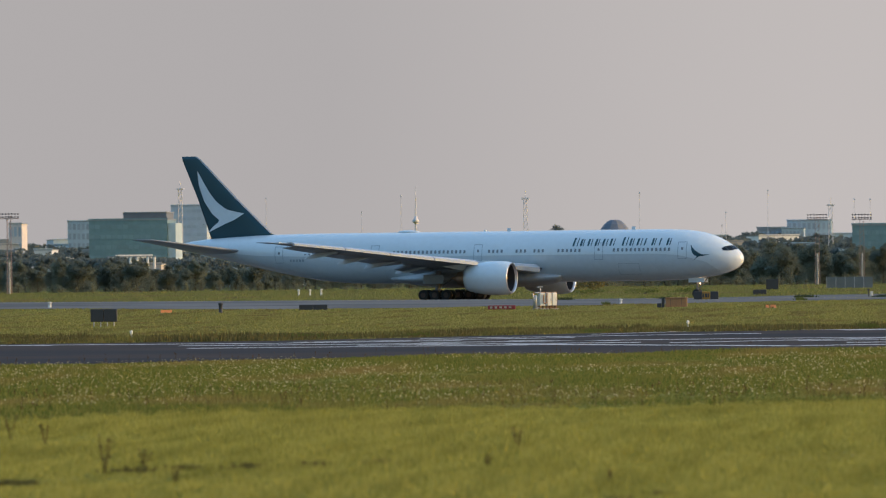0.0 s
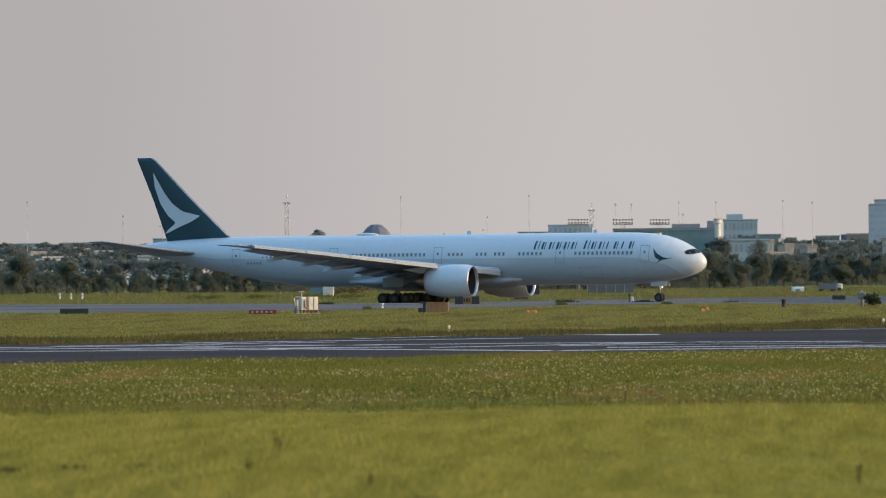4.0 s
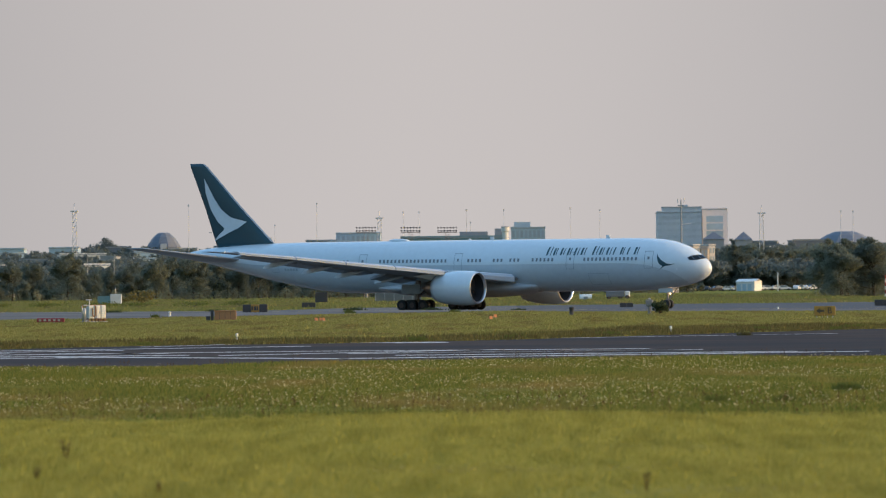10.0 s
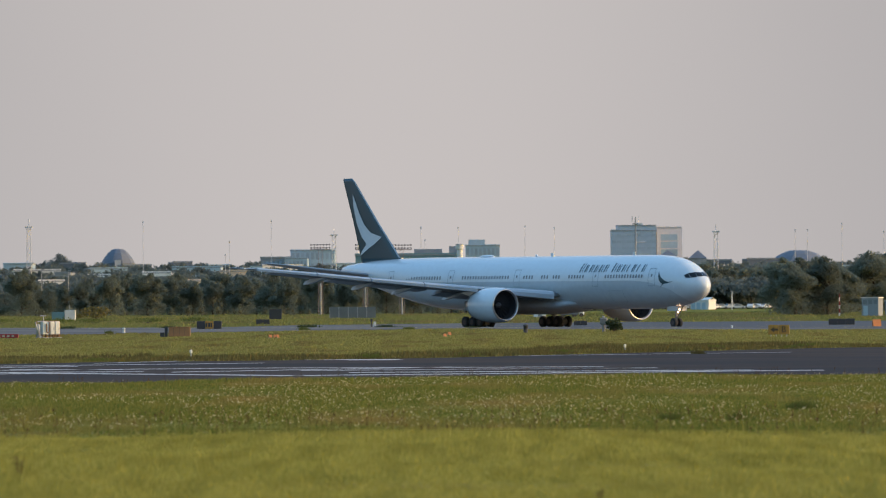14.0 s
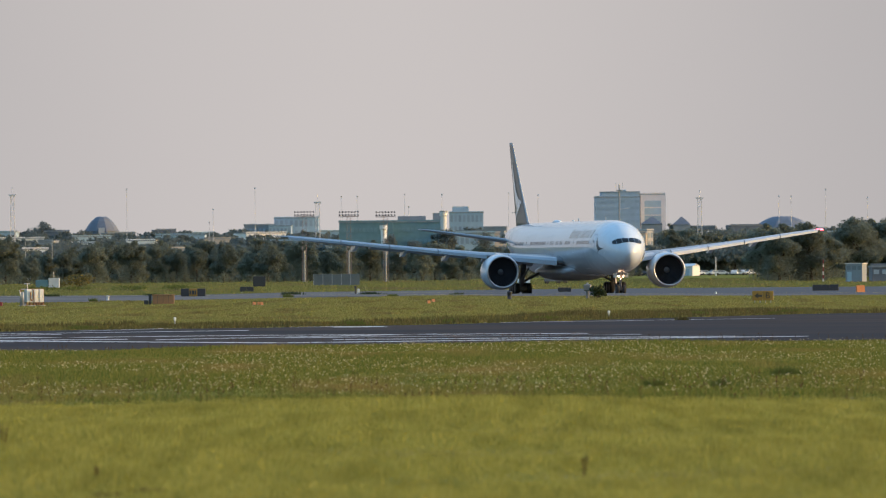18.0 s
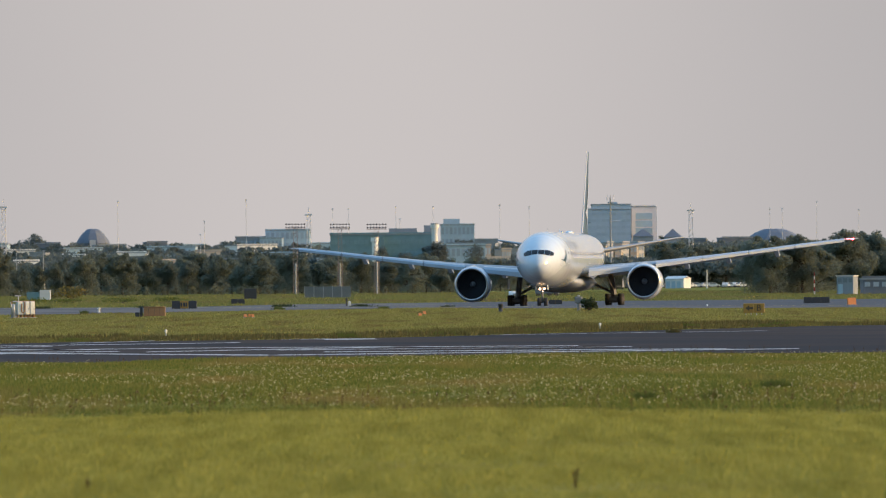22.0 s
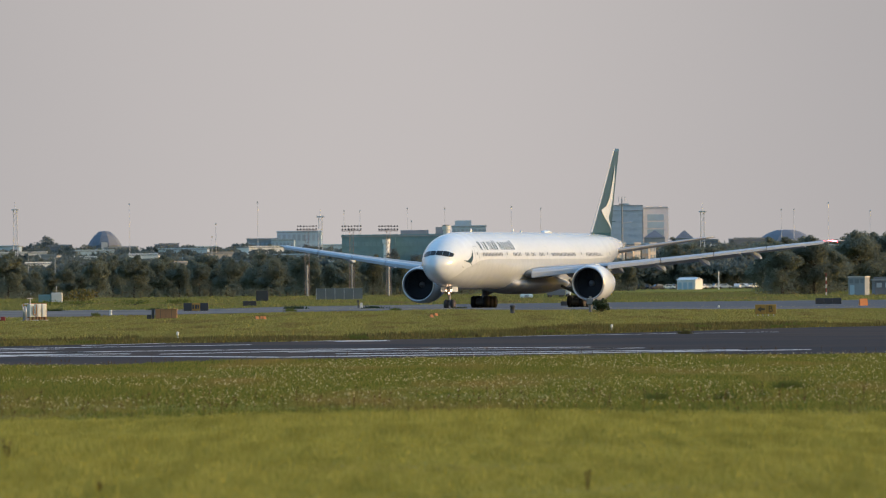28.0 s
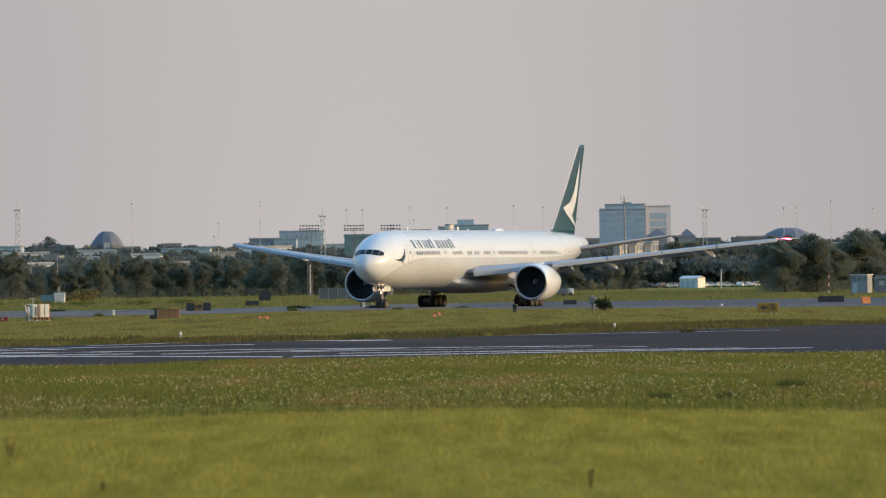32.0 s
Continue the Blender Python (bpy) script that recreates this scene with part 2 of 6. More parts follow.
M_BROWN = mat("brown_cabinet", (0.33, 0.17, 0.08), 0.7, var=0.15)
M_GALV = mat("galvanised_steel", (0.36, 0.37, 0.38), 0.5, 0.5, var=0.15)
M_ORANGE = mat("orange_marker", (0.6, 0.2, 0.045), 0.5)
M_BARK = mat("bark", (0.07, 0.055, 0.04), 0.9, var=0.3)
# leaf colours lifted towards pale grey: distance haze put into the foliage
M_HAZED_LEAF = leaves("hazed_tree_leaves", (0.18, 0.203, 0.155), (0.205, 0.225, 0.17), 0.16, None, 1.0, 0.5)
M_HAZED_SHRUB = leaves("hazed_shrub_leaves", (0.22, 0.225, 0.145), (0.26, 0.25, 0.16), 0.25, None, 1.0, 0.5)
M_HAZED_LEAF_FAR = leaves("hazed_far_tree_leaves", (0.16, 0.183, 0.165), (0.185, 0.205, 0.182), 0.15, None, 1.0, 0.5)
M_TEAL = mat("teal_glass_wall", (0.15, 0.255, 0.28), 0.35, var=0.15, scale=0.1)
M_BLUEGREY = mat("blue_grey_wall", (0.4, 0.5, 0.56), 0.5, var=0.12, scale=0.1)
M_CONC = mat("pale_concrete", (0.62, 0.56, 0.52), 0.75, var=0.12, scale=0.1)
M_GREY = mat("grey_roof", (0.26, 0.28, 0.3), 0.7, var=0.15, scale=0.1)
M_WHITE = mat("white_cladding", (0.72, 0.7, 0.67), 0.6, var=0.08, scale=0.1, vary=0.15)
M_BRICK = mat("buff_brick", (0.42, 0.37, 0.32), 0.8, var=0.15, scale=0.2, vary=0.2)
M_PANE = mat("window_pane", (0.2, 0.22, 0.24), 0.12)
M_MAST = mat("mast_paint", (0.62, 0.59, 0.58), 0.6, 0.0)
M_RUSTY = mat("weathered_red_oxide_steel", (0.27, 0.2, 0.19), 0.7, var=0.25)
M_SLATE = mat("dark_slate", (0.14, 0.158, 0.19), 0.7, var=0.15, scale=0.1)
M_SLAT = mat("slat_grey", (0.4, 0.45, 0.5), 0.4, var=0.06)
M_LOWER = mat("pale_grey_lower_paint", (0.52, 0.575, 0.605), 0.24, var=0.06, scale=0.3, coat=0.5)
M_UNDER = mat("dark_jet_belly", (0.05, 0.05, 0.055), 0.4, var=0.15)
M_POLISH = mat("polished_exhaust", (0.72, 0.56, 0.46), 0.25, 0.95, var=0.1)
M_ASPHALT = mat("taxiway_asphalt", (0.085, 0.085, 0.09), 0.8, spec=0.2, var=0.2, scale=0.2)
# far panes kept near the wall tones: haze put into their colours
M_FARPANE = mat("far_glazing", (0.33, 0.39, 0.44), 0.6, vary=0.12, spec=0.3)
M_TOWERPANE = mat("tower_glazing", (0.375, 0.455, 0.52), 0.6, vary=0.08, spec=0.3)
M_TEALPANE = mat("teal_glazing", (0.185, 0.285, 0.31), 0.6, vary=0.1, spec=0.3)
M_PALEPANE = mat("pale_glazing", (0.66, 0.58, 0.56), 0.6, vary=0.06, spec=0.3)
M_TOWER = mat("tower_glass_wall", (0.4, 0.48, 0.55), 0.5, var=0.1, scale=0.1)
# sunlit warmth of the towers' lit block put into the wall colour
M_TOWERLIT = mat("tower_warm_lit_wall", (0.8, 0.69, 0.66), 0.7, var=0.1, scale=0.1)
M_SCREEN = mat("screen_fence_mesh", (0.13, 0.15, 0.155), 0.8, var=0.2)


# ---- mesh helpers ----
def smoothstep(a, b, x):
    u = min(1.0, max(0.0, (x - a) / (b - a)))
    return u * u * (3 - 2 * u)


def gz(x, y):
    """Height of the ground: level, with a gentle fall across the taxiway."""
    tilt = -0.00456 * max(-120, min(120, x)) - 0.0042 * max(-100, min(100, y - 1000))
    return tilt * smoothstep(700, 860, y) * (1 - smoothstep(1150, 1400, y))


def mesh_from(name, verts, faces, material, smooth=False):
    me = bpy.data.meshes.new(name)
    me.from_pydata(verts, [], faces)
    me.materials.append(material)
    if smooth:
        me.polygons.foreach_set("use_smooth", [True] * len(me.polygons))
    me.update()
    return me


def part(name, data, material, parent=None, label="", smooth=False):
    """One mesh object from a bmesh or from (verts, faces), under a thing or a part."""
    if isinstance(data, tuple):
        me = mesh_from(name, data[0], data[1], material, smooth)
    elif isinstance(data, bpy.types.Mesh):
        me = data
    else:
        me = bpy.data.meshes.new(name)
        bmesh.ops.recalc_face_normals(data, faces=data.faces)
        data.to_mesh(me)
        data.free()
        me.materials.append(material)
        if smooth:
            me.polygons.foreach_set("use_smooth", [True] * len(me.polygons))
            me.set_sharp_from_angle(angle=radians(35))
    ob = new(name, me)
    ob.parent = parent
    if label:
        ob["label"] = label
    return ob


def thing(name, x, y, z=None, rz=0, **tags):
    ob = new(name)
    ob.matrix_basis = pose(x, y, gz(x, y) if z is None else z, 0, 0, rz)
    return tagged(ob, **tags)


def box(bm, x0, x1, y0, y1, z0, z1, bevel=0.0):
    r = bmesh.ops.create_cube(bm, size=1, matrix=Matrix.LocRotScale(((x0 + x1) / 2, (y0 + y1) / 2, (z0 + z1) / 2), None, (x1 - x0, y1 - y0, z1 - z0)))
    if bevel:
        bmesh.ops.bevel(bm, geom=list({e for v in r["verts"] for e in v.link_edges}), offset=bevel, segments=1, affect="EDGES")
    return bm


def boxes(*rows, bevel=0.0):
    bm = bmesh.new()
    for r in rows:
        box(bm, *r, bevel=bevel)
    return bm


def rod(bm, a, b, ra, rb=None, n=8, caps=True):
    a, b = Vector(a), Vector(b)
    d = b - a
    m = Matrix.Translation((a + b) / 2) @ d.to_track_quat("Z", "Y").to_matrix().to_4x4()
    bmesh.ops.create_cone(bm, cap_ends=caps, segments=n, radius1=ra, radius2=ra if rb is None else rb, depth=d.length, matrix=m)
    return bm


def rods(*rows, n=8):
    bm = bmesh.new()
    for r in rows:
        rod(bm, r[0], r[1], r[2], r[3] if len(r) > 3 else None, n)
    return bm


def loft(rings, closed=True, cap=True):
    """Skin through rings of equal point count: (verts, faces)."""
    verts, faces = [], []
    n = len(rings[0])
    for r in rings:
        verts += [tuple(p) for p in r]
    for i in range(len(rings) - 1):
        for j in range(n if closed else n - 1):
            k = (j + 1) % n
            faces.append((i * n + j, i * n + k, (i + 1) * n + k, (i + 1) * n + j))
    if cap:
        faces.append(tuple(range(n))[::-1])
        faces.append(tuple((len(rings) - 1) * n + j for j in range(n)))
    return verts, faces


def revolve(profile, cx, cy, cz, n=28):
    """Surface of revolution round an axis along x; profile rows are (x, radius)."""
    return loft([[(cx + x, cy + r * math.cos(TAU * j / n), cz + r * math.sin(TAU * j / n)) for j in range(n)] for x, r in profile], True, False)


def lerp_rows(rows, s):
    """Values between table rows, smoothly where rows are dense."""
    for a, b in zip(rows, rows[1:]):
        if s <= b[0]:
            u = (s - a[0]) / (b[0] - a[0])
            return [p + (q - p) * u for p, q in zip(a[1:], b[1:])]
    return list(rows[-1][1:])


def aerofoil(le, te, y, z, thick, n=9, camber=0.02):
    """Closed section from leading edge le to trailing edge te (both along x, le larger)."""
    c = le - te
    top, bottom = [], []
    for i in range(n):
        u = (1 - math.cos(math.pi * i / (n - 1))) / 2
        t = 5 * thick * (0.2969 * math.sqrt(u) - 0.126 * u - 0.3516 * u * u + 0.2843 * u ** 3 - 0.1036 * u ** 4)
        k = camber * c * 4 * u * (1 - u)
        top.append((le - u * c, y, z + k + t))
        bottom.append((le - u * c, y, z + k - t))
    return top + bottom[-2:0:-1]


def wing(stations, side, n=9, camber=0.02):
    """Rows: y, leading x, trailing x, z, thickness."""
    return loft([aerofoil(a, b, side * y, z, t, n, camber) for y, a, b, z, t in stations])


# ---- body of an aircraft as a table: station aft of the nose, top, bottom, half-width ----
class Hull:
    def __init__(self, rows, ref):
        self.rows, self.ref = rows, ref

    def ring(self, s, n=40):
        top, bot, w = lerp_rows(self.rows, s)
        zc, rz = (top + bot) / 2, (top - bot) / 2
        return [(self.ref - s, w * math.sin(TAU * j / n), zc + rz * math.cos(TAU * j / n)) for j in range(n)]

    def skin(self, n=40, step=1.0):
        stations = sorted({r[0] for r in self.rows} | {round(i * step, 2) for i in range(int(self.rows[-1][0] / step))})
        return loft([self.ring(s, n) for s in stations])

    def band(self, lo, hi, n=12, step=0.8, off=0.012):
        """Lower shell in its own colour, a hair proud of the skin: from the keel up to a waterline, for stations lo to
        hi.
        """
        rings = []
        stations = sorted({r[0] for r in self.rows if lo <= r[0] <= hi} | {round(lo + i * step, 2) for i in range(int((hi - lo) / step) + 1)} | {hi})
        for s in stations:
            top, bot, w = lerp_rows(self.rows, s)
            zc, rz = (top + bot) / 2, (top - bot) / 2
            k = max(-0.995, min(0.995, (self.waterline(s) - zc) / rz))
            a0 = math.acos(k)
            ring = []
            for j in range(2 * n + 1):
                a = a0 + (TAU - 2 * a0) * j / (2 * n)
                ring.append((self.ref - s, (w + off) * math.sin(a), zc + (rz + off) * math.cos(a)))
            rings.append(ring)
        return loft(rings, False, False)

    def on(self, s, z, side, off=0.02):
        top, bot, w = lerp_rows(self.rows, s)
        zc, rz = (top + bot) / 2, (top - bot) / 2
        k = max(-0.98, min(0.98, (z - zc) / rz))
        y = w * math.sqrt(1 - k * k)
        return (self.ref - s, side * (y + off * math.sqrt(1 - k * k)), z + off * k)

    def face(self, y0, y1, low, high, off=0.03, n=5):
        """A pane on the nose: the skin where it has the given breadth and height, seen from ahead."""
        verts, faces = [], []
        for i in range(n):
            for k in range(n):
                u = i / (n - 1)
                z0, z1 = low[0] + (low[1] - low[0]) * u, high[0] + (high[1] - high[0]) * u
                y, z = y0 + (y1 - y0) * u, z0 + (z1 - z0) * k / (n - 1)
                lo, hi = 0.0, 12.0
                for it in range(30):
                    s = (lo + hi) / 2
                    top, bot, w = lerp_rows(self.rows, s)
                    inside = (y / w) ** 2 + ((z - (top + bot) / 2) / ((top - bot) / 2)) ** 2 < 1
                    lo, hi = (lo, s) if inside else (s, hi)
                verts.append((self.ref - hi + off, y * 1.012, z + off * 0.5))
        for i in range(n - 1):
            for k in range(n - 1):
                q = i * n + k
                faces.append((q, q + 1, q + n + 1, q + n))
        return verts, faces

    def patch(self, outline, side, off=0.02, nz=6):
        """A marking on the side: outline(u) gives two (s, z) ends of a strip for u from 0 to 1."""
        verts, faces, nu = [], [], len(outline)
        for (s0, z0), (s1, z1) in outline:
            for k in range(nz):
                u = k / (nz - 1)
                verts.append(self.on(s0 + (s1 - s0) * u, z0 + (z1 - z0) * u, side, off))
        for i in range(nu - 1):
            for k in range(nz - 1):
                a = i * nz + k
                faces.append((a, a + 1, a + nz + 1, a + nz))
        return verts, faces


def rect_patch(hull, s0, s1, z0, z1, side, off=0.02, nz=5):
    return hull.patch([((s0, z0), (s0, z1)), ((s1, z0), (s1, z1))], side, off, nz)


def frame_patch(hull, s0, s1, z0, z1, side, w=0.06):
    """Thin outline of a door."""
    out_v, out_f = [], []
    for r in ((s0, s0 + w, z0, z1), (s1 - w, s1, z0, z1), (s0 + w, s1 - w, z0, z0 + w), (s0 + w, s1 - w, z1 - w, z1)):
        v, f = rect_patch(hull, *r, side, 0.025)
        out_f += [tuple(i + len(out_v) for i in q) for q in f]
        out_v += v
    return out_v, out_f


def wheel(parent, x, y, z, r, w, hub=0.5):
    """Tyre with rounded shoulders and a paler rim."""
    tyre = [(-w / 2, r * 0.62), (-w / 2, r * 0.9), (-w * 0.36, r * 0.985), (0, r), (w * 0.36, r * 0.985), (w / 2, r * 0.9), (w / 2, r * 0.62)]
    rings = [[(x + rr * math.cos(TAU * j / 20), y + xx, z + rr * math.sin(TAU * j / 20)) for j in range(20)] for xx, rr in tyre]
    ob = part("wheel", loft(rings), M_TYRE, parent, smooth=True)
    rim = [(-w / 2 - 0.01, r * hub), (w / 2 + 0.01, r * hub)]
    part("rim", loft([[(x + rr * math.cos(TAU * j / 14), y + xx, z + rr * math.sin(TAU * j / 14)) for j in range(14)] for xx, rr in rim]), M_RIM, ob)
    return ob


# ---- ground ----
def sheet(name, xs, ys, material, lift=0.0, label="", category=""):
    verts = [(x, y, gz(x, y) + lift) for y in ys for x in xs]
    n = len(xs)
    faces = [(j * n + i, j * n + i + 1, (j + 1) * n + i + 1, (j + 1) * n + i) for j in range(len(ys) - 1) for i in range(n - 1)]
    ob = new(name, mesh_from(name, verts, faces, material, True))
    return tagged(ob, label=label, category=category, kind="structure")


def steps(a, b, n):
    return [a + (b - a) * i / n for i in range(n + 1)]


sheet("ground", steps(-2600, -260, 6) + steps(-240, 240, 48)[0:] + steps(260, 2600, 6), steps(-1500, 100, 5) + steps(130, 700, 30) + steps(710, 1400, 69) + steps(1500, 4900, 12), M_MEADOW, label="flat airfield meadow of mixed green and straw grass", category="ground")


def ribbon(name, near, far, material, lift, n=60, label="", category="", kind="structure", m=8):
    """Paved band between two lines given as (x, y) points from left to right."""
    def along(pts, u):
        xs = pts[0][0] + (pts[-1][0] - pts[0][0]) * u
        return (xs, lerp_rows([(p[0], p[1]) for p in pts], xs)[0])
    verts, faces = [], []
    for i in range(n + 1):
        a, b = along(near, i / n), along(far, i / n)
        for k in range(m + 1):
            x, y = a[0] + (b[0] - a[0]) * k / m, a[1] + (b[1] - a[1]) * k / m
            verts.append((x, y, gz(x, y) + lift))
    for i in range(n):
        for k in range(m):
            q = i * (m + 1) + k
            faces.append((q, q + m + 1, q + m + 2, q + 1))
    ob = new(name, mesh_from(name, verts, faces, material, True))
    return tagged(ob, label=label, category=category, kind=kind)


RW_NEAR = [(-400, 300), (-60, 322), (-37.6, 332), (-29.7, 344), (-21.8, 356), (-15, 354), (-9.5, 366), (0, 374), (10, 377), (19, 372), (120, 360), (400, 330)]
RW_FAR = [(-400, 435), (-52, 440), (-36, 444), (-28.5, 458), (-21, 476), (-8.4, 482), (0, 495), (9, 522), (25, 566), (30, 571), (120, 600), (400, 560)]
TX_NEAR = [(-500, 830), (-137, 815), (-90, 797), (-60.6, 776), (-47, 779), (-34, 788), (-14.4, 824), (0.8, 846), (14.5, 831), (42.8, 818), (400, 760)]
TX_FAR = [(-500, 1100), (-145, 1060), (-97, 1040), (-60, 1045), (-45, 1090), (-21.5, 1226), (1.3, 1259), (22, 1275), (67, 1284), (400, 1250)]
runway = ribbon("runway", RW_NEAR, RW_FAR, M_RUNWAY, 0.03, 160, "dark worn asphalt runway with faded white lines", "runway")
taxiway = ribbon("taxiway", TX_NEAR, TX_FAR, M_TAXI, 0.03, 160, "pale concrete taxiway beyond the grass strip", "taxiway", m=30)

apron = ribbon("taxiway_branch", [(2, 880), (14.5, 864), (43, 850), (400, 790)], [(2, 1254), (22, 1270), (67, 1279), (400, 1245)], M_ASPHALT, 0.036, 60, "dark asphalt branch of the taxiway", "taxiway", m=20)

# ---- the long twin-engined airliner ----
HULL = Hull([(0, 4.62, 4.52, 0.04), (0.1, 5.0, 4.2, 0.36), (0.3, 5.34, 3.92, 0.66), (0.6, 5.65, 3.65, 0.96), (1.0, 5.98, 3.4, 1.25), (1.5, 6.32, 3.18, 1.54), (2.2, 6.76, 2.95, 1.87), (3.0, 7.18, 2.76, 2.17),
             (3.8, 7.5, 2.6, 2.4), (5, 7.84, 2.42, 2.67), (6.5, 8.07, 2.28, 2.88), (8.5, 8.21, 2.16, 3.03), (11, 8.25, 2.1, 3.1), (48, 8.25, 2.1, 3.1), (51, 8.25, 2.2, 3.09),
             (54, 8.25, 2.5, 3.02), (57, 8.23, 2.98, 2.88), (60, 8.18, 3.55, 2.66), (63, 8.1, 4.2, 2.34), (66, 7.96, 4.88, 1.92), (69, 7.76, 5.55, 1.38), (71.3, 7.5, 6.05, 0.85), (72.7, 7.25, 6.4, 0.4), (73.3, 7.05, 6.6, 0.16)], 37.1)


MARK_AFT = [(8.55, 3.48), (9.16, 4.0), (9.96, 5.05), (10.79, 4.0), (12.32, 2.96), (14.3, 2.26), (16.0, 2.09)]
MARK_FORE = [(8.55, 3.5), (9.56, 5.75), (10.02, 6.97), (10.6, 7.95), (10.82, 8.3), (11.0, 7.3), (11.31, 5.92), (12.32, 4.53), (13.7, 3.48), (16.0, 2.12)]


def airliner():
    a = thing("airliner", 0, 0, 0, label="long white twin-engined airliner with deep green tail fin, taxiing", category="aeroplane")
    fus = part("fuselage", HULL.skin(48, 0.8), M_SKIN, a, smooth=True)
    HULL.waterline = lambda s: lerp_rows(((2.5, 3.2), (4, 4.3), (7, 5.1), (10, 5.32), (50, 5.32), (62, 5.6), (73, 6.7)), s)[0]
    part("lower_fuselage", HULL.band(2.6, 70.5), M_LOWER, fus, "pale grey paint below the windows", True)
    # cockpit glazing
    for side in (-1, 1):
        for y0, y1, low, high in ((0.035, 0.66, (5.76, 5.71), (6.19, 6.2)), (0.7, 1.24, (5.69, 5.57), (6.19, 6.1)), (1.275, 1.62, (5.55, 5.58), (6.07, 5.86))):
            part("cockpit_window", HULL.face(side * y0, side * y1, low, high), M_GLASS, fus, "dark cockpit window")
    # cabin windows, doors
    door_s = (6.75, 17.3, 32.8, 46.2, 58.9)
    pane = mesh_from("window", *rect_patch(HULL, 20, 20.26, 5.62, 6.0, 1, 0.03, 3), M_PANE)
    pane2 = mesh_from("window", *rect_patch(HULL, 20, 20.26, 5.62, 6.0, -1, 0.03, 3), M_PANE)
    spans = ((8.2, 16.0), (19.6, 22.9), (24.3, 26.0), (26.6, 28.3), (29.6, 31.8), (34.4, 44.6), (48.2, 56.2))
    for side, me in ((1, pane), (-1, pane2)):
        for s0, s1 in spans:
            for i in range(int((s1 - s0) / 0.54)):
                s = s0 + i * 0.54
                w = part("window", me, M_PANE, fus)
                w.location.x = 20 - s
                if s > 52:
                    w.location.y = side * (lerp_rows(HULL.rows, s)[2] - 3.1)
        for i, s in enumerate(door_s):
            z0 = 4.68
            d = part("door", frame_patch(HULL, s - 0.55, s + 0.55, z0, z0 + 2.0, side), M_LINE, fus, "outlined passenger door")
            part("door_window", rect_patch(HULL, s - 0.13, s + 0.12, z0 + 1.05, z0 + 1.35, side, 0.035, 3), M_PANE, d)
        # name of the line as plain dark bars, the mark beside it
        for k in range(14):
            if k == 6:
                continue
            s = 20.7 - 0.94 * k + (0.3 if k > 6 else 0)
            hgt, wid = (1.0, 0.46) if k in (0, 7) else (0.84, (0.4, 0.28, 0.36, 0.32, 0.42)[k % 5])
            wid = 0.17 if k in (10, 12) else wid
            if wid < 0.2:
                part("letter_bar", HULL.patch([((s, 6.3), (s - 0.14, 6.3 + hgt)), ((s - 0.17, 6.3), (s - 0.31, 6.3 + hgt))], side, 0.03, 4), M_LETTER, fus)
                continue
            for d0, d1, z0, z1 in ((0.0, 0.24, 0.0, 1.0), (wid + 0.08, wid + 0.19, 0.0, 1.0)):
                z0, z1 = 6.3 + hgt * z0, 6.3 + hgt * z1
                e0, e1 = 0.14 * (z0 - 6.3), 0.14 * (z1 - 6.3)
                part("letter_bar", HULL.patch([((s - d0 - e0, z0), (s - d0 - e1, z1)), ((s - d1 - e0, z0), (s - d1 - e1, z1))], side, 0.03, 4), M_LETTER, fus)
        curve = ((5.72, 6.3, 0.02), (5.58, 5.9, 0.12), (5.36, 5.52, 0.22), (5.04, 5.24, 0.27), (4.66, 5.08, 0.22), (4.2, 5.06, 0.12), (3.5, 5.16, 0.02))
        part("nose_mark", HULL.patch([((s + 0.7 * w, z - 0.7 * w), (s - 0.7 * w, z + 0.7 * w)) for s, z, w in curve], side, 0.03, 4), M_GREEN, fus, "small deep green curved mark")
        part("nose_mark", HULL.patch([((4.95, 4.98), (4.5, 5.1)), ((5.2, 4.68), (5.0, 4.75)), ((5.6, 4.4), (5.57, 4.43))], side, 0.032, 3), M_GREEN, fus, "small deep green curved mark")
        for k in range(5):
            part("registration_bar", rect_patch(HULL, 57.2 - 0.42 * k, 57.45 - 0.42 * k, 4.85, 5.12, side, 0.03, 3), M_LINE, fus)
        part("cargo_door", frame_patch(HULL, 12.2, 14.9, 2.9, 4.2, side, 0.04), M_LINE, fus) if side < 0 else None
        part("pitot_probe", rods((HULL.on(3.4, 4.6, side, 0), HULL.on(3.1, 4.5, side, 0.25), 0.03), n=5), M_METAL, fus)
    # belly fairing
    rows = [(22.5, 3.2, 2.3, 2.2), (25, 3.5, 1.75, 2.9), (29, 3.7, 1.5, 3.35), (38, 3.7, 1.5, 3.4), (41.5, 3.4, 1.8, 3.0), (44.5, 3.0, 2.3, 2.2)]
    fair = Hull(rows, 37.1)
    part("belly_fairing", loft([fair.ring(s, 28) for s in (22.5, 23.5, 25, 27, 29, 33, 38, 40, 41.5, 43, 44.5)]), M_BELLY, fus, "grey wing-to-body fairing", True)
    part("antenna", boxes((37.1 - 14.2, 37.1 - 13.7, -0.03, 0.03, 8.2, 8.6)), M_SKIN, fus)
    part("antenna", boxes((37.1 - 30.2, 37.1 - 29.7, -0.03, 0.03, 8.2, 8.6)), M_SKIN, fus)
    part("beacon", boxes((37.1 - 33.2, 37.1 - 32.9, -0.12, 0.12, 8.22, 8.42), bevel=0.05), M_SKIN, fus)
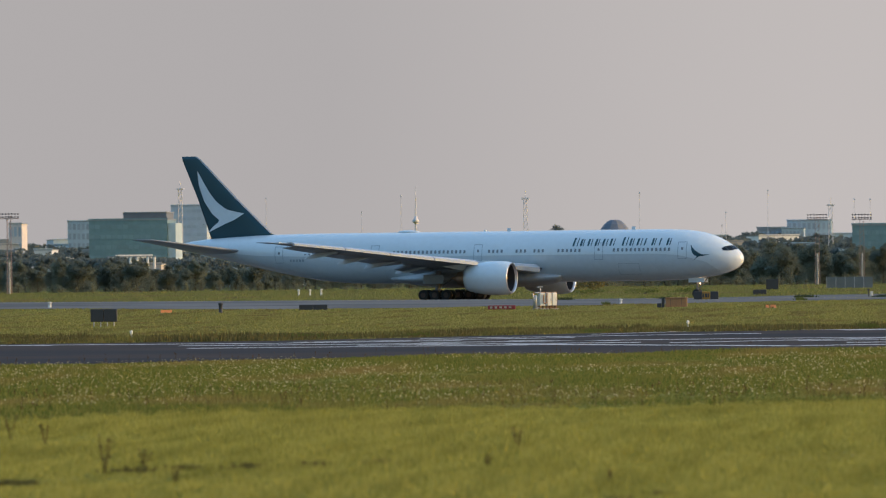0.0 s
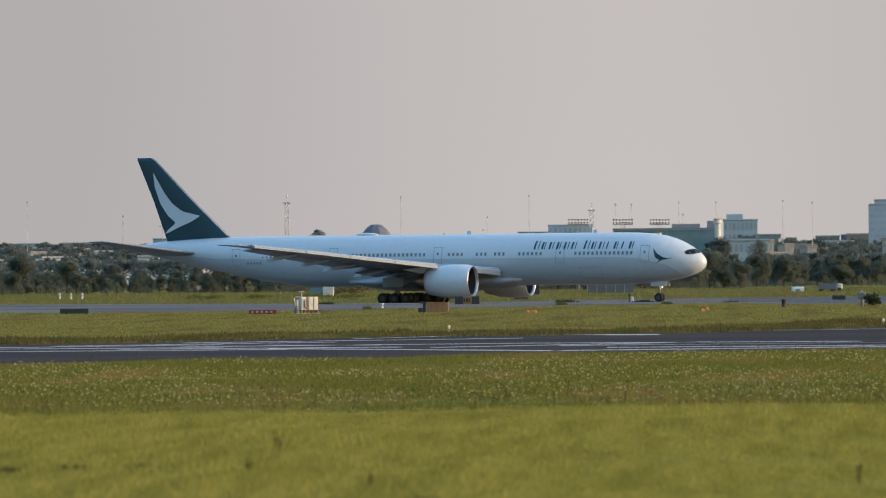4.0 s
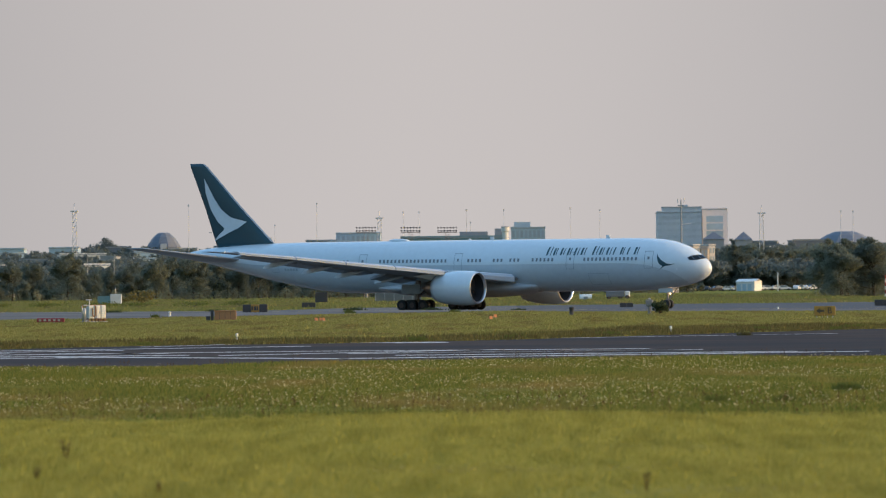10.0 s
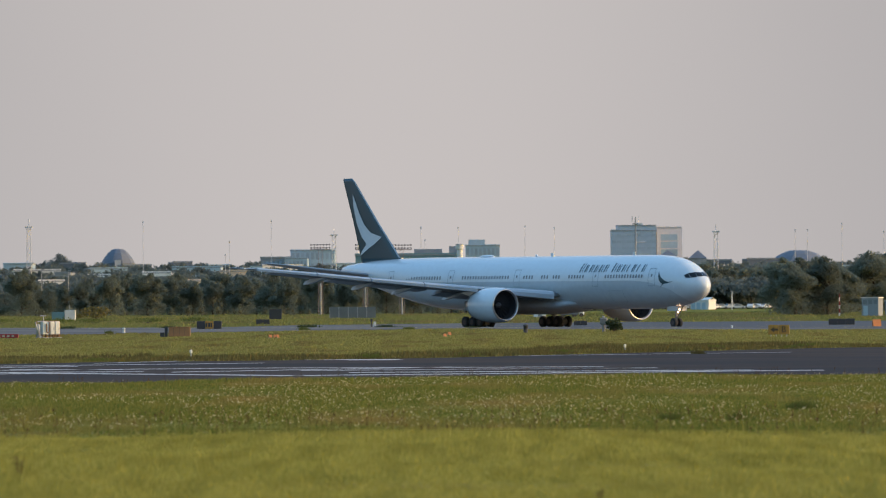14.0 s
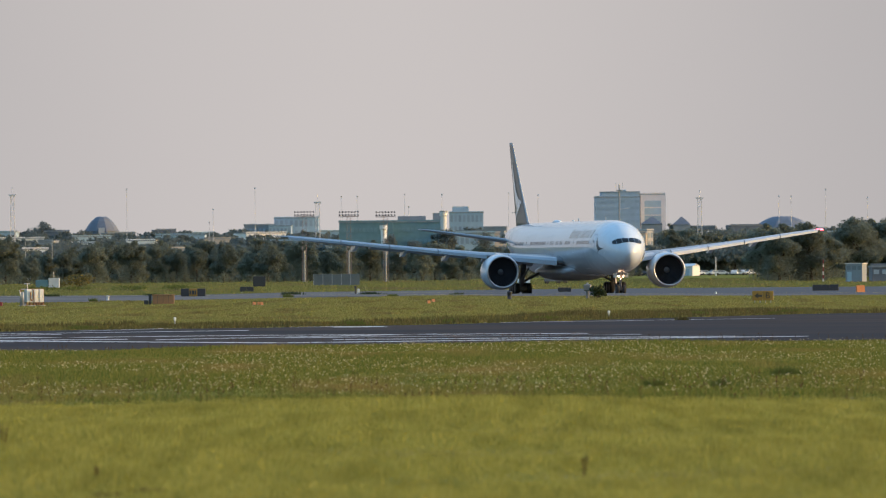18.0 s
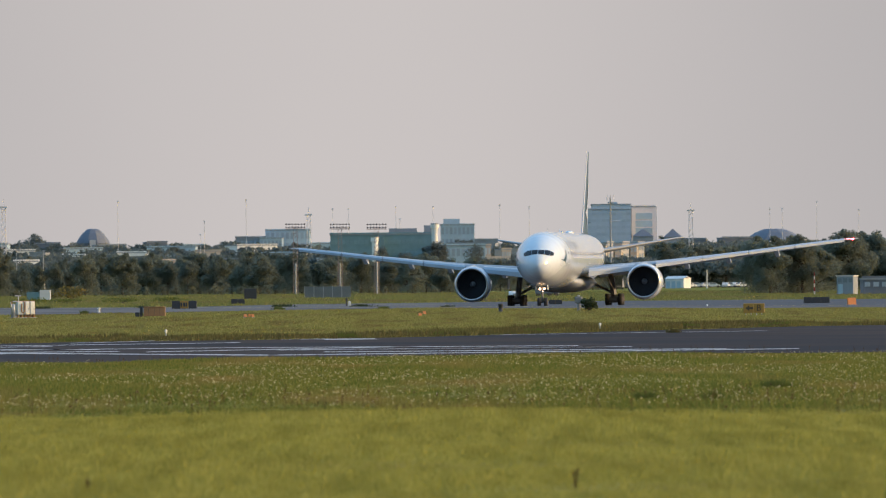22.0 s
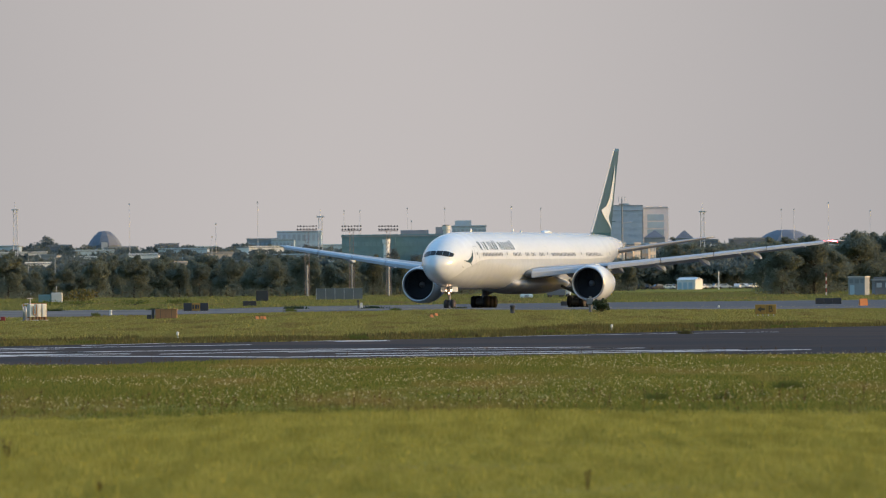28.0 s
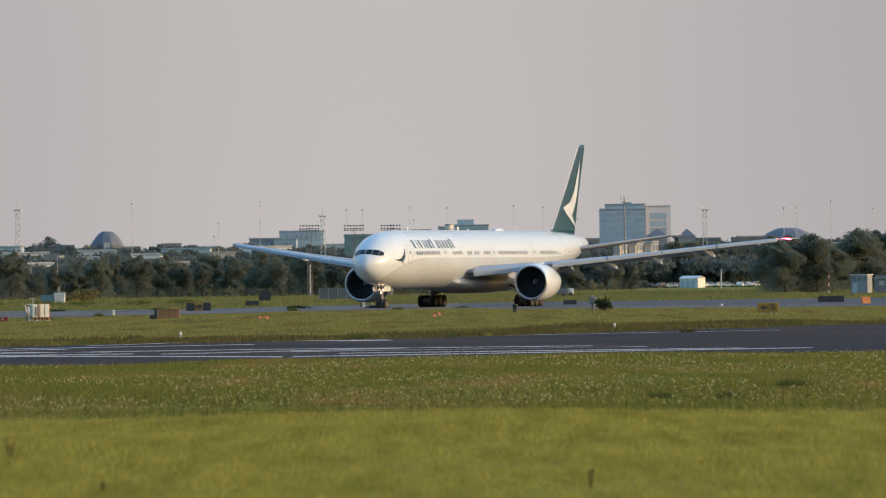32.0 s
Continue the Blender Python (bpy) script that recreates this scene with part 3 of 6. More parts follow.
    part("satellite_dome", loft([[(37.1 - 43 + 1.6 * math.cos(TAU * j / 16) * k, 0.55 * math.sin(TAU * j / 16) * k, 8.2 + 0.3 * math.sqrt(max(0, 1 - k * k))) for j in range(16)] for k in (1.0, 0.8, 0.5, 0.1)]), M_SKIN, fus, smooth=True)
    # wings
    X = 37.1
    st = [(2.2, X - 24.2, X - 39.4, 3.66, 1.0), (6, X - 27.0, X - 39.7, 4.04, 0.72), (10.2, X - 30.0, X - 40.2, 4.46, 0.52), (16, X - 34.1, X - 42.1, 5.12, 0.36),
          (22, X - 38.4, X - 44.1, 5.84, 0.24), (28, X - 42.7, X - 46.2, 6.6, 0.22), (30.4, X - 44.6, X - 47.3, 6.85, 0.18), (31.6, X - 45.9, X - 48.3, 6.98, 0.14), (32.2, X - 47.0, X - 48.8, 7.05, 0.1), (32.45, X - 47.9, X - 49.0, 7.08, 0.05)]
    for side in (-1, 1):
        w = part("wing", wing(st, side, 10), M_WING, a, "grey swept wing with raked tip", True)
        # bright leading edge, flap edges
        for y0, y1 in ((3.6, 8.4), (10.7, 15.6), (15.7, 20.6), (20.7, 25.6), (25.7, 31.0)):
            rings = []
            for y in (y0, y1):
                xa, xb, z, t = lerp_rows(st, y)
                d = 0.2 + 0.55 * t
                rings.append([(xa - 0.35, side * y, z + d * 0.62), (xa + 0.28, side * y, z + d * 0.5), (xa + 0.62, side * y, z), (xa + 0.6, side * y, z - d * 0.75), (xa + 0.5, side * y, z - d * 0.8), (xa + 0.2, side * y, z - 0.02)])
            part("leading_edge_slat", loft(rings), M_SLAT, w, "pale lowered slat along the leading edge")
            part("slat_lip", loft([[(r[0][0] - 0.02, r[0][1], r[0][2] + 0.012), (r[1][0], r[1][1], r[1][2] + 0.03), (r[1][0] + 0.1, r[1][1], r[1][2] - 0.06), (r[0][0] - 0.02, r[0][1], r[0][2] - 0.05)] for r in rings]), M_METAL, w, "bright metal leading edge")
        for y0, y1, g in ((3.6, 9.4, 0.9), (11.2, 21.8, 0.5), (22.2, 28.4, 0.3)):
            q0, q1 = lerp_rows(st, y0), lerp_rows(st, y1)
            part("flap", loft([[(q[1] + 1.3, side * y, q[2] + 0.02), (q[1] - 0.2, side * y, q[2] - 0.18 * g), (q[1] - 0.95, side * y, q[2] - 0.62 * g), (q[1] - 0.9, side * y, q[2] - 0.62 * g - 0.08), (q[1] + 1.1, side * y, q[2] - 0.14 - 0.12 * g)] for q, y in ((q0, y0), (q1, y1))]), M_WING, w, "grey flap lowered for take-off")
        for y in (7.2, 13.4, 18.0, 23.4):
            q = lerp_rows(st, y)
            side_shape = [(2.4, -0.12), (-0.5, -0.3), (-1.7, -0.72), (-2.0, -1.12), (-1.2, -1.1), (0.6, -0.72), (1.8, -0.4)]
            part("flap_track_fairing", loft([[(q[1] + dx * k, side * y + d, q[2] + 0.8 * dz) for dx, dz in side_shape] for d, k in ((-0.22, 0.94), (-0.12, 1.0), (0.12, 1.0), (0.22, 0.94))]), M_LOWER, w, "pale pointed flap fairing")
        tip = lerp_rows(st, 31.8)
        part("tip_light", boxes((tip[0] - 0.9, tip[0] + 0.1, side * 31.55 - 0.45, side * 31.55 + 0.45, tip[2] - 0.07, tip[2] + 0.1), bevel=0.04), M_NAVRED if side > 0 else M_NAVGREEN, w)
        # engine: cowl, inlet lip, fan, spinner, core
        ex, ey, ez = X - 25.76, side * 9.58, 2.62
        cowl = part("engine_cowl", revolve([(-0.12, 1.86), (-0.6, 1.97), (-1.6, 2.03), (-2.8, 2.02), (-4.0, 1.9), (-5.2, 1.66), (-5.7, 1.52), (-5.7, 1.42), (-4.2, 1.35)], ex, ey, ez, 40), M_SKIN, a, "large white engine cowl", True)
        part("inlet_lip", revolve([(-0.14, 1.865), (-0.03, 1.8), (0.0, 1.74), (-0.06, 1.66), (-0.35, 1.62)], ex, ey, ez, 40), M_METAL, cowl, "bare metal inlet lip", True)
        part("inlet_duct", revolve([(-0.34, 1.622), (-1.4, 1.64), (-1.75, 1.65)], ex, ey, ez, 32), M_DARK, cowl, smooth=True)
        part("fan_disc", revolve([(-1.74, 1.65), (-1.72, 0.3)], ex, ey, ez, 32), M_FAN, cowl)
        blade = mesh_from("fan_blade", [(0.12, 0.32, 0), (0.28, 1.6, 0.05), (-0.05, 1.6, 0.5), (-0.06, 0.32, 0.12)], [(0, 1, 2, 3)], M_FAN)
        for k in range(22):
            part("fan_blade", blade, M_FAN, cowl).matrix_basis = pose(ex - 1.6, ey, ez, 360 * k / 22)
        part("spinner", revolve([(-0.95, 0.01), (-1.1, 0.14), (-1.4, 0.28), (-1.7, 0.36)], ex, ey, ez, 16), M_STRUT, cowl, smooth=True)
        part("core_nozzle", revolve([(-4.6, 1.2), (-6.0, 1.0), (-6.9, 0.78), (-6.9, 0.7), (-6.0, 0.6)], ex, ey, ez, 28), M_HOT, cowl, "brown heat-stained nozzle", True)
        part("exhaust_plug", revolve([(-6.0, 0.55), (-7.0, 0.4), (-7.9, 0.05)], ex, ey, ez, 20), M_HOT, cowl, smooth=True)
        q = lerp_rows(st, 9.58)
        pyl = [[(ex - 1.4, ey + d, ez + 1.98), (ex - 3.6, ey + d, q[2] + 0.35), (q[0] - 1.0, ey + d, q[2] + 0.1), (q[0] - 5.2, ey + d, q[2] - 0.35), (ex - 6.4, ey + d, ez + 0.95)] for d in (-0.22, 0.22)]
        part("pylon", loft(pyl), M_SKIN, a)
        # tailplane
        stab = [(0.9, X - 63.4, X - 70.9, 6.1, 0.6), (2.0, X - 64.3, X - 71.2, 6.26, 0.56), (10.2, X - 71.6, X - 74.5, 7.6, 0.24), (10.85, X - 72.6, X - 74.8, 7.7, 0.14)]
        part("tailplane", wing(stab, side, 8, 0), M_STAB, a, "dark grey swept tailplane", True)
    # fin: drawn with height as the span
    fin_rows = [(7.5, X - 59.2, X - 68.9, 0.42), (8.3, X - 61.0, X - 69.2, 0.36), (12.5, X - 65.5, X - 70.7, 0.26), (17.42, X - 70.4, X - 72.77, 0.14), (17.82, X - 71.0, X - 72.85, 0.05)]

    def fin_at(z):
        return lerp_rows(fin_rows, z)

    rings = []
    for z, le, te, th in fin_rows:
        rings.append([(x, y, z) for x, y, z in [(p[0], p[2], z) for p in aerofoil(le, te, 0, 0, th, 9, 0)]])
    fin = part("tail_fin", loft(rings), M_GREEN, a, "tall deep green tail fin", True)
    part("rudder_line", boxes((X - 70.0, X - 69.94, -0.3, 0.3, 9.5, 9.56)), M_GREEN, fin)
    part("fin_edge", loft([[(le + 0.12, -0.02, z), (le - 0.1, -th * 0.3 - 0.02, z), (le - 0.1, th * 0.3 + 0.02, z)] for z, le, te, th in fin_rows[1:]]), M_BELLY, fin, "bright leading edge of the fin")
    for side in (-1, 1):
        v, f = [], []
        n = 30
        for i in range(n + 1):
            u = i / n
            z = 8.55 + 7.45 * u
            le, te, th = fin_at(z)
            aft = X - 72.83 + lerp_rows(MARK_AFT, z)[0]
            fore = X - 72.83 + lerp_rows(MARK_FORE, z)[0]
            for k in range(6):
                x = aft + (max(fore, aft + 0.03) - aft) * k / 5
                w = max(0.01, min(0.99, (le - x) / (le - te)))
                t = 5 * th * (0.2969 * math.sqrt(w) - 0.126 * w - 0.3516 * w * w + 0.2843 * w ** 3 - 0.1036 * w ** 4)
                v.append((x, side * (t + 0.05), z))
        for i in range(n):
            for k in range(5):
                q = i * 6 + k
                f.append((q, q + 1, q + 7, q + 6))
        part("fin_mark", (v, f), M_SKIN, fin, "white curved wing-shaped mark")
    # nose gear
    ng = part("nose_gear", rods(((31.2, 0, 0.55), (31.15, 0, 2.6), 0.13), ((31.2, 0, 0.9), (32.6, 0, 2.5), 0.07), ((31.2, -0.42, 0.53), (31.2, 0.42, 0.53), 0.09)), M_STRUT, a, smooth=True)
    for side in (-1, 1):
        wheel(ng, 31.2, side * 0.36, 0.53, 0.53, 0.36)
        part("gear_door", boxes((30.3, 32.3, side * 0.62 - 0.03, side * 0.62 + 0.03, 1.85, 2.4), bevel=0.02), M_SKIN, ng, "small white gear door")
        part("landing_light", loft([[(31.44 + dx, side * 0.25 + r * math.cos(TAU * j / 12), 2.0 + r * math.sin(TAU * j / 12)) for j in range(12)] for dx, r in ((0, 0.13), (0.06, 0.11))]), M_LAMP, ng, "lit landing light")
    part("landing_light", loft([[(31.5 + dx, r * math.cos(TAU * j / 12), 1.72 + r * math.sin(TAU * j / 12)) for j in range(12)] for dx, r in ((0, 0.1), (0.06, 0.08))]), M_LAMP, ng, "lit landing light")
    # main gear: six wheels each side
    for side in (-1, 1):
        y = side * 5.49
        mg = part("main_gear", rods(((0, y, 0.7), (0.1, y * 0.93, 3.5), 0.33), ((-1.6, y, 0.66), (1.6, y, 0.66), 0.16), ((0, y, 1.3), (-0.2, y * 0.45, 2.8), 0.15), ((0, y, 1.4), (2.4, y * 0.9, 3.0), 0.09)), M_STRUT, a, smooth=True)
        for dx in (-1.47, 0, 1.47):
            part("axle", rods(((dx, y - 0.75, 0.66), (dx, y + 0.75, 0.66), 0.1)), M_STRUT, mg)
            part("brake", rods(((dx, y - 0.44, 0.66), (dx, y + 0.44, 0.66), 0.36), n=14), M_STRUT, mg)
            for d in (-0.7, 0.7):
                wheel(mg, dx, y + d, 0.66, 0.66, 0.5)
        part("gear_door", boxes((-1.4, 1.2, y + side * 0.95 - 0.03, y + side * 0.95 + 0.03, 2.0, 3.1), bevel=0.02), M_WING, mg, "grey gear door")
    part("tail_cone_tip", revolve([(0, 0.3), (-0.5, 0.22), (-0.6, 0.02)], X - 73.1, 0, 6.83, 12), M_DARK, fus)
    return a


AIRLINER = airliner()


# ---- the small regional jet coming in to land ----
JET = Hull([(0, 2.0, 1.94, 0.03), (0.12, 2.2, 1.75, 0.22), (0.5, 2.46, 1.48, 0.5), (1.1, 2.76, 1.24, 0.78), (1.8, 3.12, 1.08, 0.98), (2.6, 3.38, 0.98, 1.15), (4.0, 3.54, 0.92, 1.3), (6, 3.6, 0.9, 1.345), (17, 3.6, 0.9, 1.345),
            (19, 3.6, 1.08, 1.3), (21, 3.6, 1.5, 1.15), (23, 3.58, 2.05, 0.9), (24.5, 3.52, 2.5, 0.6), (25.6, 3.44, 2.85, 0.36), (26.5, 3.36, 2.98, 0.22)], 14.47)
JET.waterline = lambda s: lerp_rows(((0, 1.2), (10, 1.05), (16, 1.06), (19, 1.25), (22, 1.95), (24.5, 2.62), (26.5, 3.1)), s)[0]


def regional_jet():
    a = thing("regional_jet", 0, 0, 0, label="cream regional jet landing with wheels and flaps down", category="aeroplane")
    X = 14.47
    fus = part("fuselage", JET.skin(36, 0.7), M_CREAM, a, smooth=True)
    part("dark_belly", JET.band(9.0, 26.4), M_UNDER, fus, "darker underside of the rear fuselage", True)
    part("belly", loft([Hull([(10, 1.4, 0.85, 0.9), (12, 1.5, 0.62, 1.35), (17, 1.5, 0.62, 1.35), (19.5, 1.4, 1.0, 0.7)], X).ring(s, 20) for s in (10, 11, 12, 15, 17, 18.5, 19.5)]), M_BELLY, fus, "grey belly fairing", True)
    for side in (-1, 1):
        for s0, s1 in ((1.55, 2.0), (2.05, 2.55)):
            part("cockpit_window", JET.patch([((s0, 2.72), (s0 + 0.1, 3.12)), ((s1, 2.75), (s1, 3.2))], side, 0.02, 4), M_GLASS, fus)
        for i in range(14):
            part("window", rect_patch(JET, 5.4 + i * 0.8, 5.62 + i * 0.8, 2.45, 2.72, side, 0.02, 3), M_JETPANE, fus)
        for k in range(7):
            q = 9.7 - k * 0.84
            for d0, d1, z0, z1 in ((0.0, 0.22, 1.55, 2.25), (0.34, 0.5, 1.55, 2.2)):
                part("letter_bar", JET.patch([((q - d0, z0), (q - d0 - 0.06, z1)), ((q - d1, z0), (q - d1 - 0.06, z1))], side, 0.02, 4), M_GREY, fus, "grey name bar")
        part("red_name_bar", rect_patch(JET, 3.2, 7.4, 2.98, 3.1, side, 0.02, 3), M_RED, fus)
        part("door", frame_patch(JET, 3.0, 3.9, 1.7, 3.3, side, 0.04), M_LINE, fus)
        # wing with deployed flaps and winglet
        st = [(0.8, X - 10.6, X - 16.2, 1.12, 0.32), (3.2, X - 12.2, X - 16.4, 1.28, 0.22), (6.5, X - 14.4, X - 16.9, 1.66, 0.14), (9.8, X - 16.0, X - 17.5, 2.06, 0.08), (10.55, X - 16.4, X - 17.6, 2.19, 0.06)]
        w = part("wing", wing(st, side, 9), M_JETWING, a, "dark grey wing with flaps lowered", True)
        part("winglet", loft([[(xa, side * y, z), (xb, side * y, z), (xb, side * (y + 0.05), z), (xa, side * (y + 0.05), z)] for y, xa, xb, z in ((10.5, X - 16.5, X - 17.62, 2.18), (10.6, X - 16.95, X - 17.8, 2.6), (10.7, X - 17.5, X - 18.0, 3.46))]), M_CREAM, w, "upturned pale winglet")
        for y0, y1, c, dr in ((1.35, 3.35, 1.15, 0.62), (3.5, 6.7, 0.95, 0.52)):
            q0, q1 = lerp_rows(st, y0), lerp_rows(st, y1)
            part("flap", loft([[(q[1] + 0.25, side * y, q[2] - 0.02), (q[1] - c * 0.6, side * y, q[2] - dr * 0.62), (q[1] - c, side * y, q[2] - dr), (q[1] - c * 0.6, side * y, q[2] - dr * 0.75), (q[1] + 0.2, side * y, q[2] - 0.16)] for q, y in ((q0, y0), (q1, y1))]), M_FLAP, w, "lowered flap with the sky's blue put into its grey")
        # rear engine on its stub
        ex, ey, ez = X - 17.9, side * 2.15, 3.15
        cw = part("engine_cowl", revolve([(0, 0.64), (-0.25, 0.74), (-1.2, 0.82), (-2.2, 0.8), (-2.9, 0.74), (-2.9, 0.69), (-2.2, 0.6)], ex, ey, ez, 28), M_CREAM, a, "cream rear engine cowl", True)
        part("inlet", revolve([(0.01, 0.61), (-0.1, 0.55), (-0.8, 0.52), (-0.82, 0.02)], ex, ey, ez, 24), M_DARK, cw)
        # dark ring painted in place of the shade inside the nozzle
        part("fan_nozzle_shadow", revolve([(-2.88, 0.7), (-2.3, 0.44)], ex, ey, ez, 24), M_DARK, cw)
        part("core_cone", revolve([(-2.3, 0.62), (-2.9, 0.58), (-3.5, 0.47), (-3.95, 0.36), (-3.97, 0.31), (-3.5, 0.25)], ex, ey, ez, 24), M_POLISH, cw, "polished copper-toned exhaust cone", True)
        # pylon coloured dark to stand for the shadow beside the nozzle
        part("engine_stub", loft([[(X - 18.2, side * y, 3.05), (X - 19.2, side * y, 3.24), (X - 21.2, side * y, 3.2), (X - 22.6, side * y, 3.0), (X - 21.2, side * y, 2.72), (X - 19.2, side * y, 2.7), (X - 18.4, side * y, 2.8)] for y in (0.7, 1.62)]), M_NAVY, cw, "pylon between fuselage and engine, its shade put into a dark colour")
        # tailplane on top of the fin
        stab = [(0.0, X - 25.3, X - 27.3, 6.28, 0.24), (2.85, X - 26.4, X - 27.7, 6.37, 0.13), (3.15, X - 26.9, X - 27.77, 6.39, 0.03)]
        part("tailplane", wing(stab, side, 7, 0), M_NAVY, a, "dark tailplane on top of the fin", True)
        mg = part("main_gear", rods(((0.4, side * 1.58, 0.25), (0.35, side * 1.75, 1.2), 0.09), ((0.4, side * 1.58, 0.6), (0.2, side * 0.7, 1.1), 0.05)), M_STRUT, a)
        for d in (-0.24, 0.24):
            wheel(mg, 0.4, side * 1.58 + d, 0.26, 0.37, 0.24)
        part("leaf_mark", leaf_mark(side, X), M_RED, a, "red leaf-like mark on the fin")
    fin_rows = [(3.5, X - 21.5, X - 26.0, 0.16), (4.2, X - 22.9, X - 26.0, 0.14), (6.15, X - 24.9, X - 26.9, 0.1), (6.3, X - 25.1, X - 26.9, 0.05)]
    part("tail_fin", loft([[(p[0], p[2], z) for p in aerofoil(le, te, 0, 0, th, 8, 0)] for z, le, te, th in fin_rows]), M_CREAM, a, smooth=True)
    part("fin_bullet", revolve([(0.5, 0.02), (0.2, 0.16), (-1.2, 0.2), (-2.2, 0.12), (-2.6, 0.02)], X - 25.1, 0, 6.24, 14), M_NAVY, a, smooth=True)
    part("tail_cone", revolve([(0.75, 0.34), (0.3, 0.31), (-0.5, 0.23), (-0.55, 0.02)], X - 26.2, 0, 3.16, 14), M_DARK, a)
    ng = part("nose_gear", rods(((X - 2.45, 0, 0.2), (X - 2.4, 0, 1.2), 0.07), ((X - 2.45, 0, 0.45), (X - 1.8, 0, 1.15), 0.04)), M_STRUT, a)
    for d in (-0.17, 0.17):
        wheel(ng, X - 2.45, d, 0.2, 0.24, 0.15)
    part("gear_door", boxes((X - 2.8, X - 2.3, -0.3, -0.27, 0.78, 1.0)), M_CREAM, ng)
    for s0 in (7.0, 9.5, 12.5):
        part("antenna", boxes((X - s0 - 0.35, X - s0, -0.02, 0.02, 3.56, 3.86)), M_CREAM, fus)
    return a


def leaf_mark(side, X):
    """Plain pointed blob in three lobes."""
    pts = [(0, 1.0), (0.17, 0.66), (0.31, 0.72), (0.23, 0.2), (0.45, 0.42), (0.52, 0.28), (0.74, 0.3), (0.64, 0.06), (0.74, -0.02), (0.34, -0.32), (0.38, -0.48), (0.04, -0.42), (0.04, -0.8)]
    pts = pts + [(-p, q) for p, q in pts[::-1] if p > 0]
    bm = bmesh.new()
    vs = [bm.verts.new((X - 24.82 - 1.25 * p - 0.5 * (q + 0.2), side * 0.085, 4.78 + 0.92 * q)) for p, q in pts]
    bm.faces.new(vs)
    bmesh.ops.triangulate(bm, faces=bm.faces)
    return bm


JET_THING = regional_jet()


# ---- grass and weeds ----
def blades(name, seed, y0, y1, count, height, width, material, label, per=3, bunch=0.12, x_left=-0.118, x_right=0.062, keep=None, bend=0.35):
    """A stand of grass: many thin bent triangles in small tufts, one mesh."""
    rng = np.random.default_rng(seed)
    u = rng.random(count)
    y = np.sqrt(y0 * y0 + u * (y1 * y1 - y0 * y0))
    x = (x_left + (x_right - x_left) * rng.random(count)) * y
    if keep is not None:
        ok = keep(x, y)
        x, y = x[ok], y[ok]
    swell = 0.75 + 0.5 * np.sin(x * 0.31 + 1.7 * np.sin(y * 0.11)) * np.sin(y * 0.17 + x * 0.05)
    x, y, swell = np.repeat(x, per), np.repeat(y, per), np.repeat(swell, per)
    n = len(x)
    x = x + rng.normal(0, bunch, n)
    y = y + rng.normal(0, bunch, n)
    z = np.array([gz(a, b) for a, b in zip(x, y)]) if y1 > 690 else np.zeros(n)
    a = rng.random(n) * TAU
    h = height * (0.55 + 0.75 * rng.random(n)) * swell
    w = width * (0.6 + 0.8 * rng.random(n)) / 2
    lean = bend * h * rng.random(n)
    d = rng.random(n) * TAU
    v = np.empty((n, 3, 3))
    v[:, 0] = np.stack([x - w * np.cos(a), y - w * np.sin(a), z - 0.01], 1)
    v[:, 1] = np.stack([x + w * np.cos(a), y + w * np.sin(a), z - 0.01], 1)
    v[:, 2] = np.stack([x + lean * np.cos(d), y + lean * np.sin(d), z + h], 1)
    me = bpy.data.meshes.new(name)
    me.vertices.add(3 * n)
    me.vertices.foreach_set("co", v.reshape(-1))
    me.loops.add(3 * n)
    me.loops.foreach_set("vertex_index", np.arange(3 * n, dtype=np.int32))
    me.polygons.add(n)
    me.polygons.foreach_set("loop_start", np.arange(0, 3 * n, 3, dtype=np.int32))
    me.update(calc_edges=True)
    me.materials.append(material)
    return tagged(new(name, me), label=label, category="grass", kind="stuff")


def near_edge(x):
    return np.interp(x, [p[0] for p in RW_NEAR], [p[1] for p in RW_NEAR])


def far_edge(x):
    return np.interp(x, [p[0] for p in RW_FAR], [p[1] for p in RW_FAR])


def taxi_edge(x):
    return np.interp(x, [p[0] for p in TX_NEAR], [p[1] for p in TX_NEAR])


MEADOW_EDGE = [(-40, 206.9), (-24.5, 206.9), (-12, 217.3), (0, 217.1), (11.5, 213.5), (40, 213.5)]


def meadow_edge(x):
    return np.interp(x, [p[0] for p in MEADOW_EDGE], [p[1] for p in MEADOW_EDGE])


blades("tall_grass", 1, 118, 240, 150000, 0.15, 0.04, M_BLADE_NEAR, "tall pale yellow-green grass beside the mown meadow", keep=lambda x, y: y < meadow_edge(x) + 0.8 * np.sin(x * 0.9) + 1.0 * np.sin(x * 2.3) + 2.5 * np.sin(x * 7.1 + y))
blades("meadow_grass", 2, 188, 384, 130000, 0.13, 0.05, M_BLADE_MID, "short green and straw grass beside the runway", keep=lambda x, y: (y < near_edge(x)) & (y > meadow_edge(x) - 2))
blades("strip_grass", 3, 425, 880, 165000, 0.12, 0.2, M_BLADE_FAR, "rough grass strip between runway and taxiway", per=2, keep=lambda x, y: (y > far_edge(x)) & (y < taxi_edge(x)))
blades("verge_grass", 4, 425, 700, 130000, 0.3, 0.16, M_BLADE_VERGE, "taller brown-green verge along the runway", per=2, keep=lambda x, y: (y > far_edge(x)) & (y < far_edge(x) + 40 + 30 * np.sin(x * 0.13) * np.sin(x * 0.037 + 1)))


blades("far_grass", 6, 1035, 1900, 120000, 0.26, 0.4, M_BLADE_LAWN, "long rough grass beyond the taxiway", per=2, keep=lambda x, y: y > np.interp(x, [p[0] for p in TX_FAR], [p[1] for p in TX_FAR]))


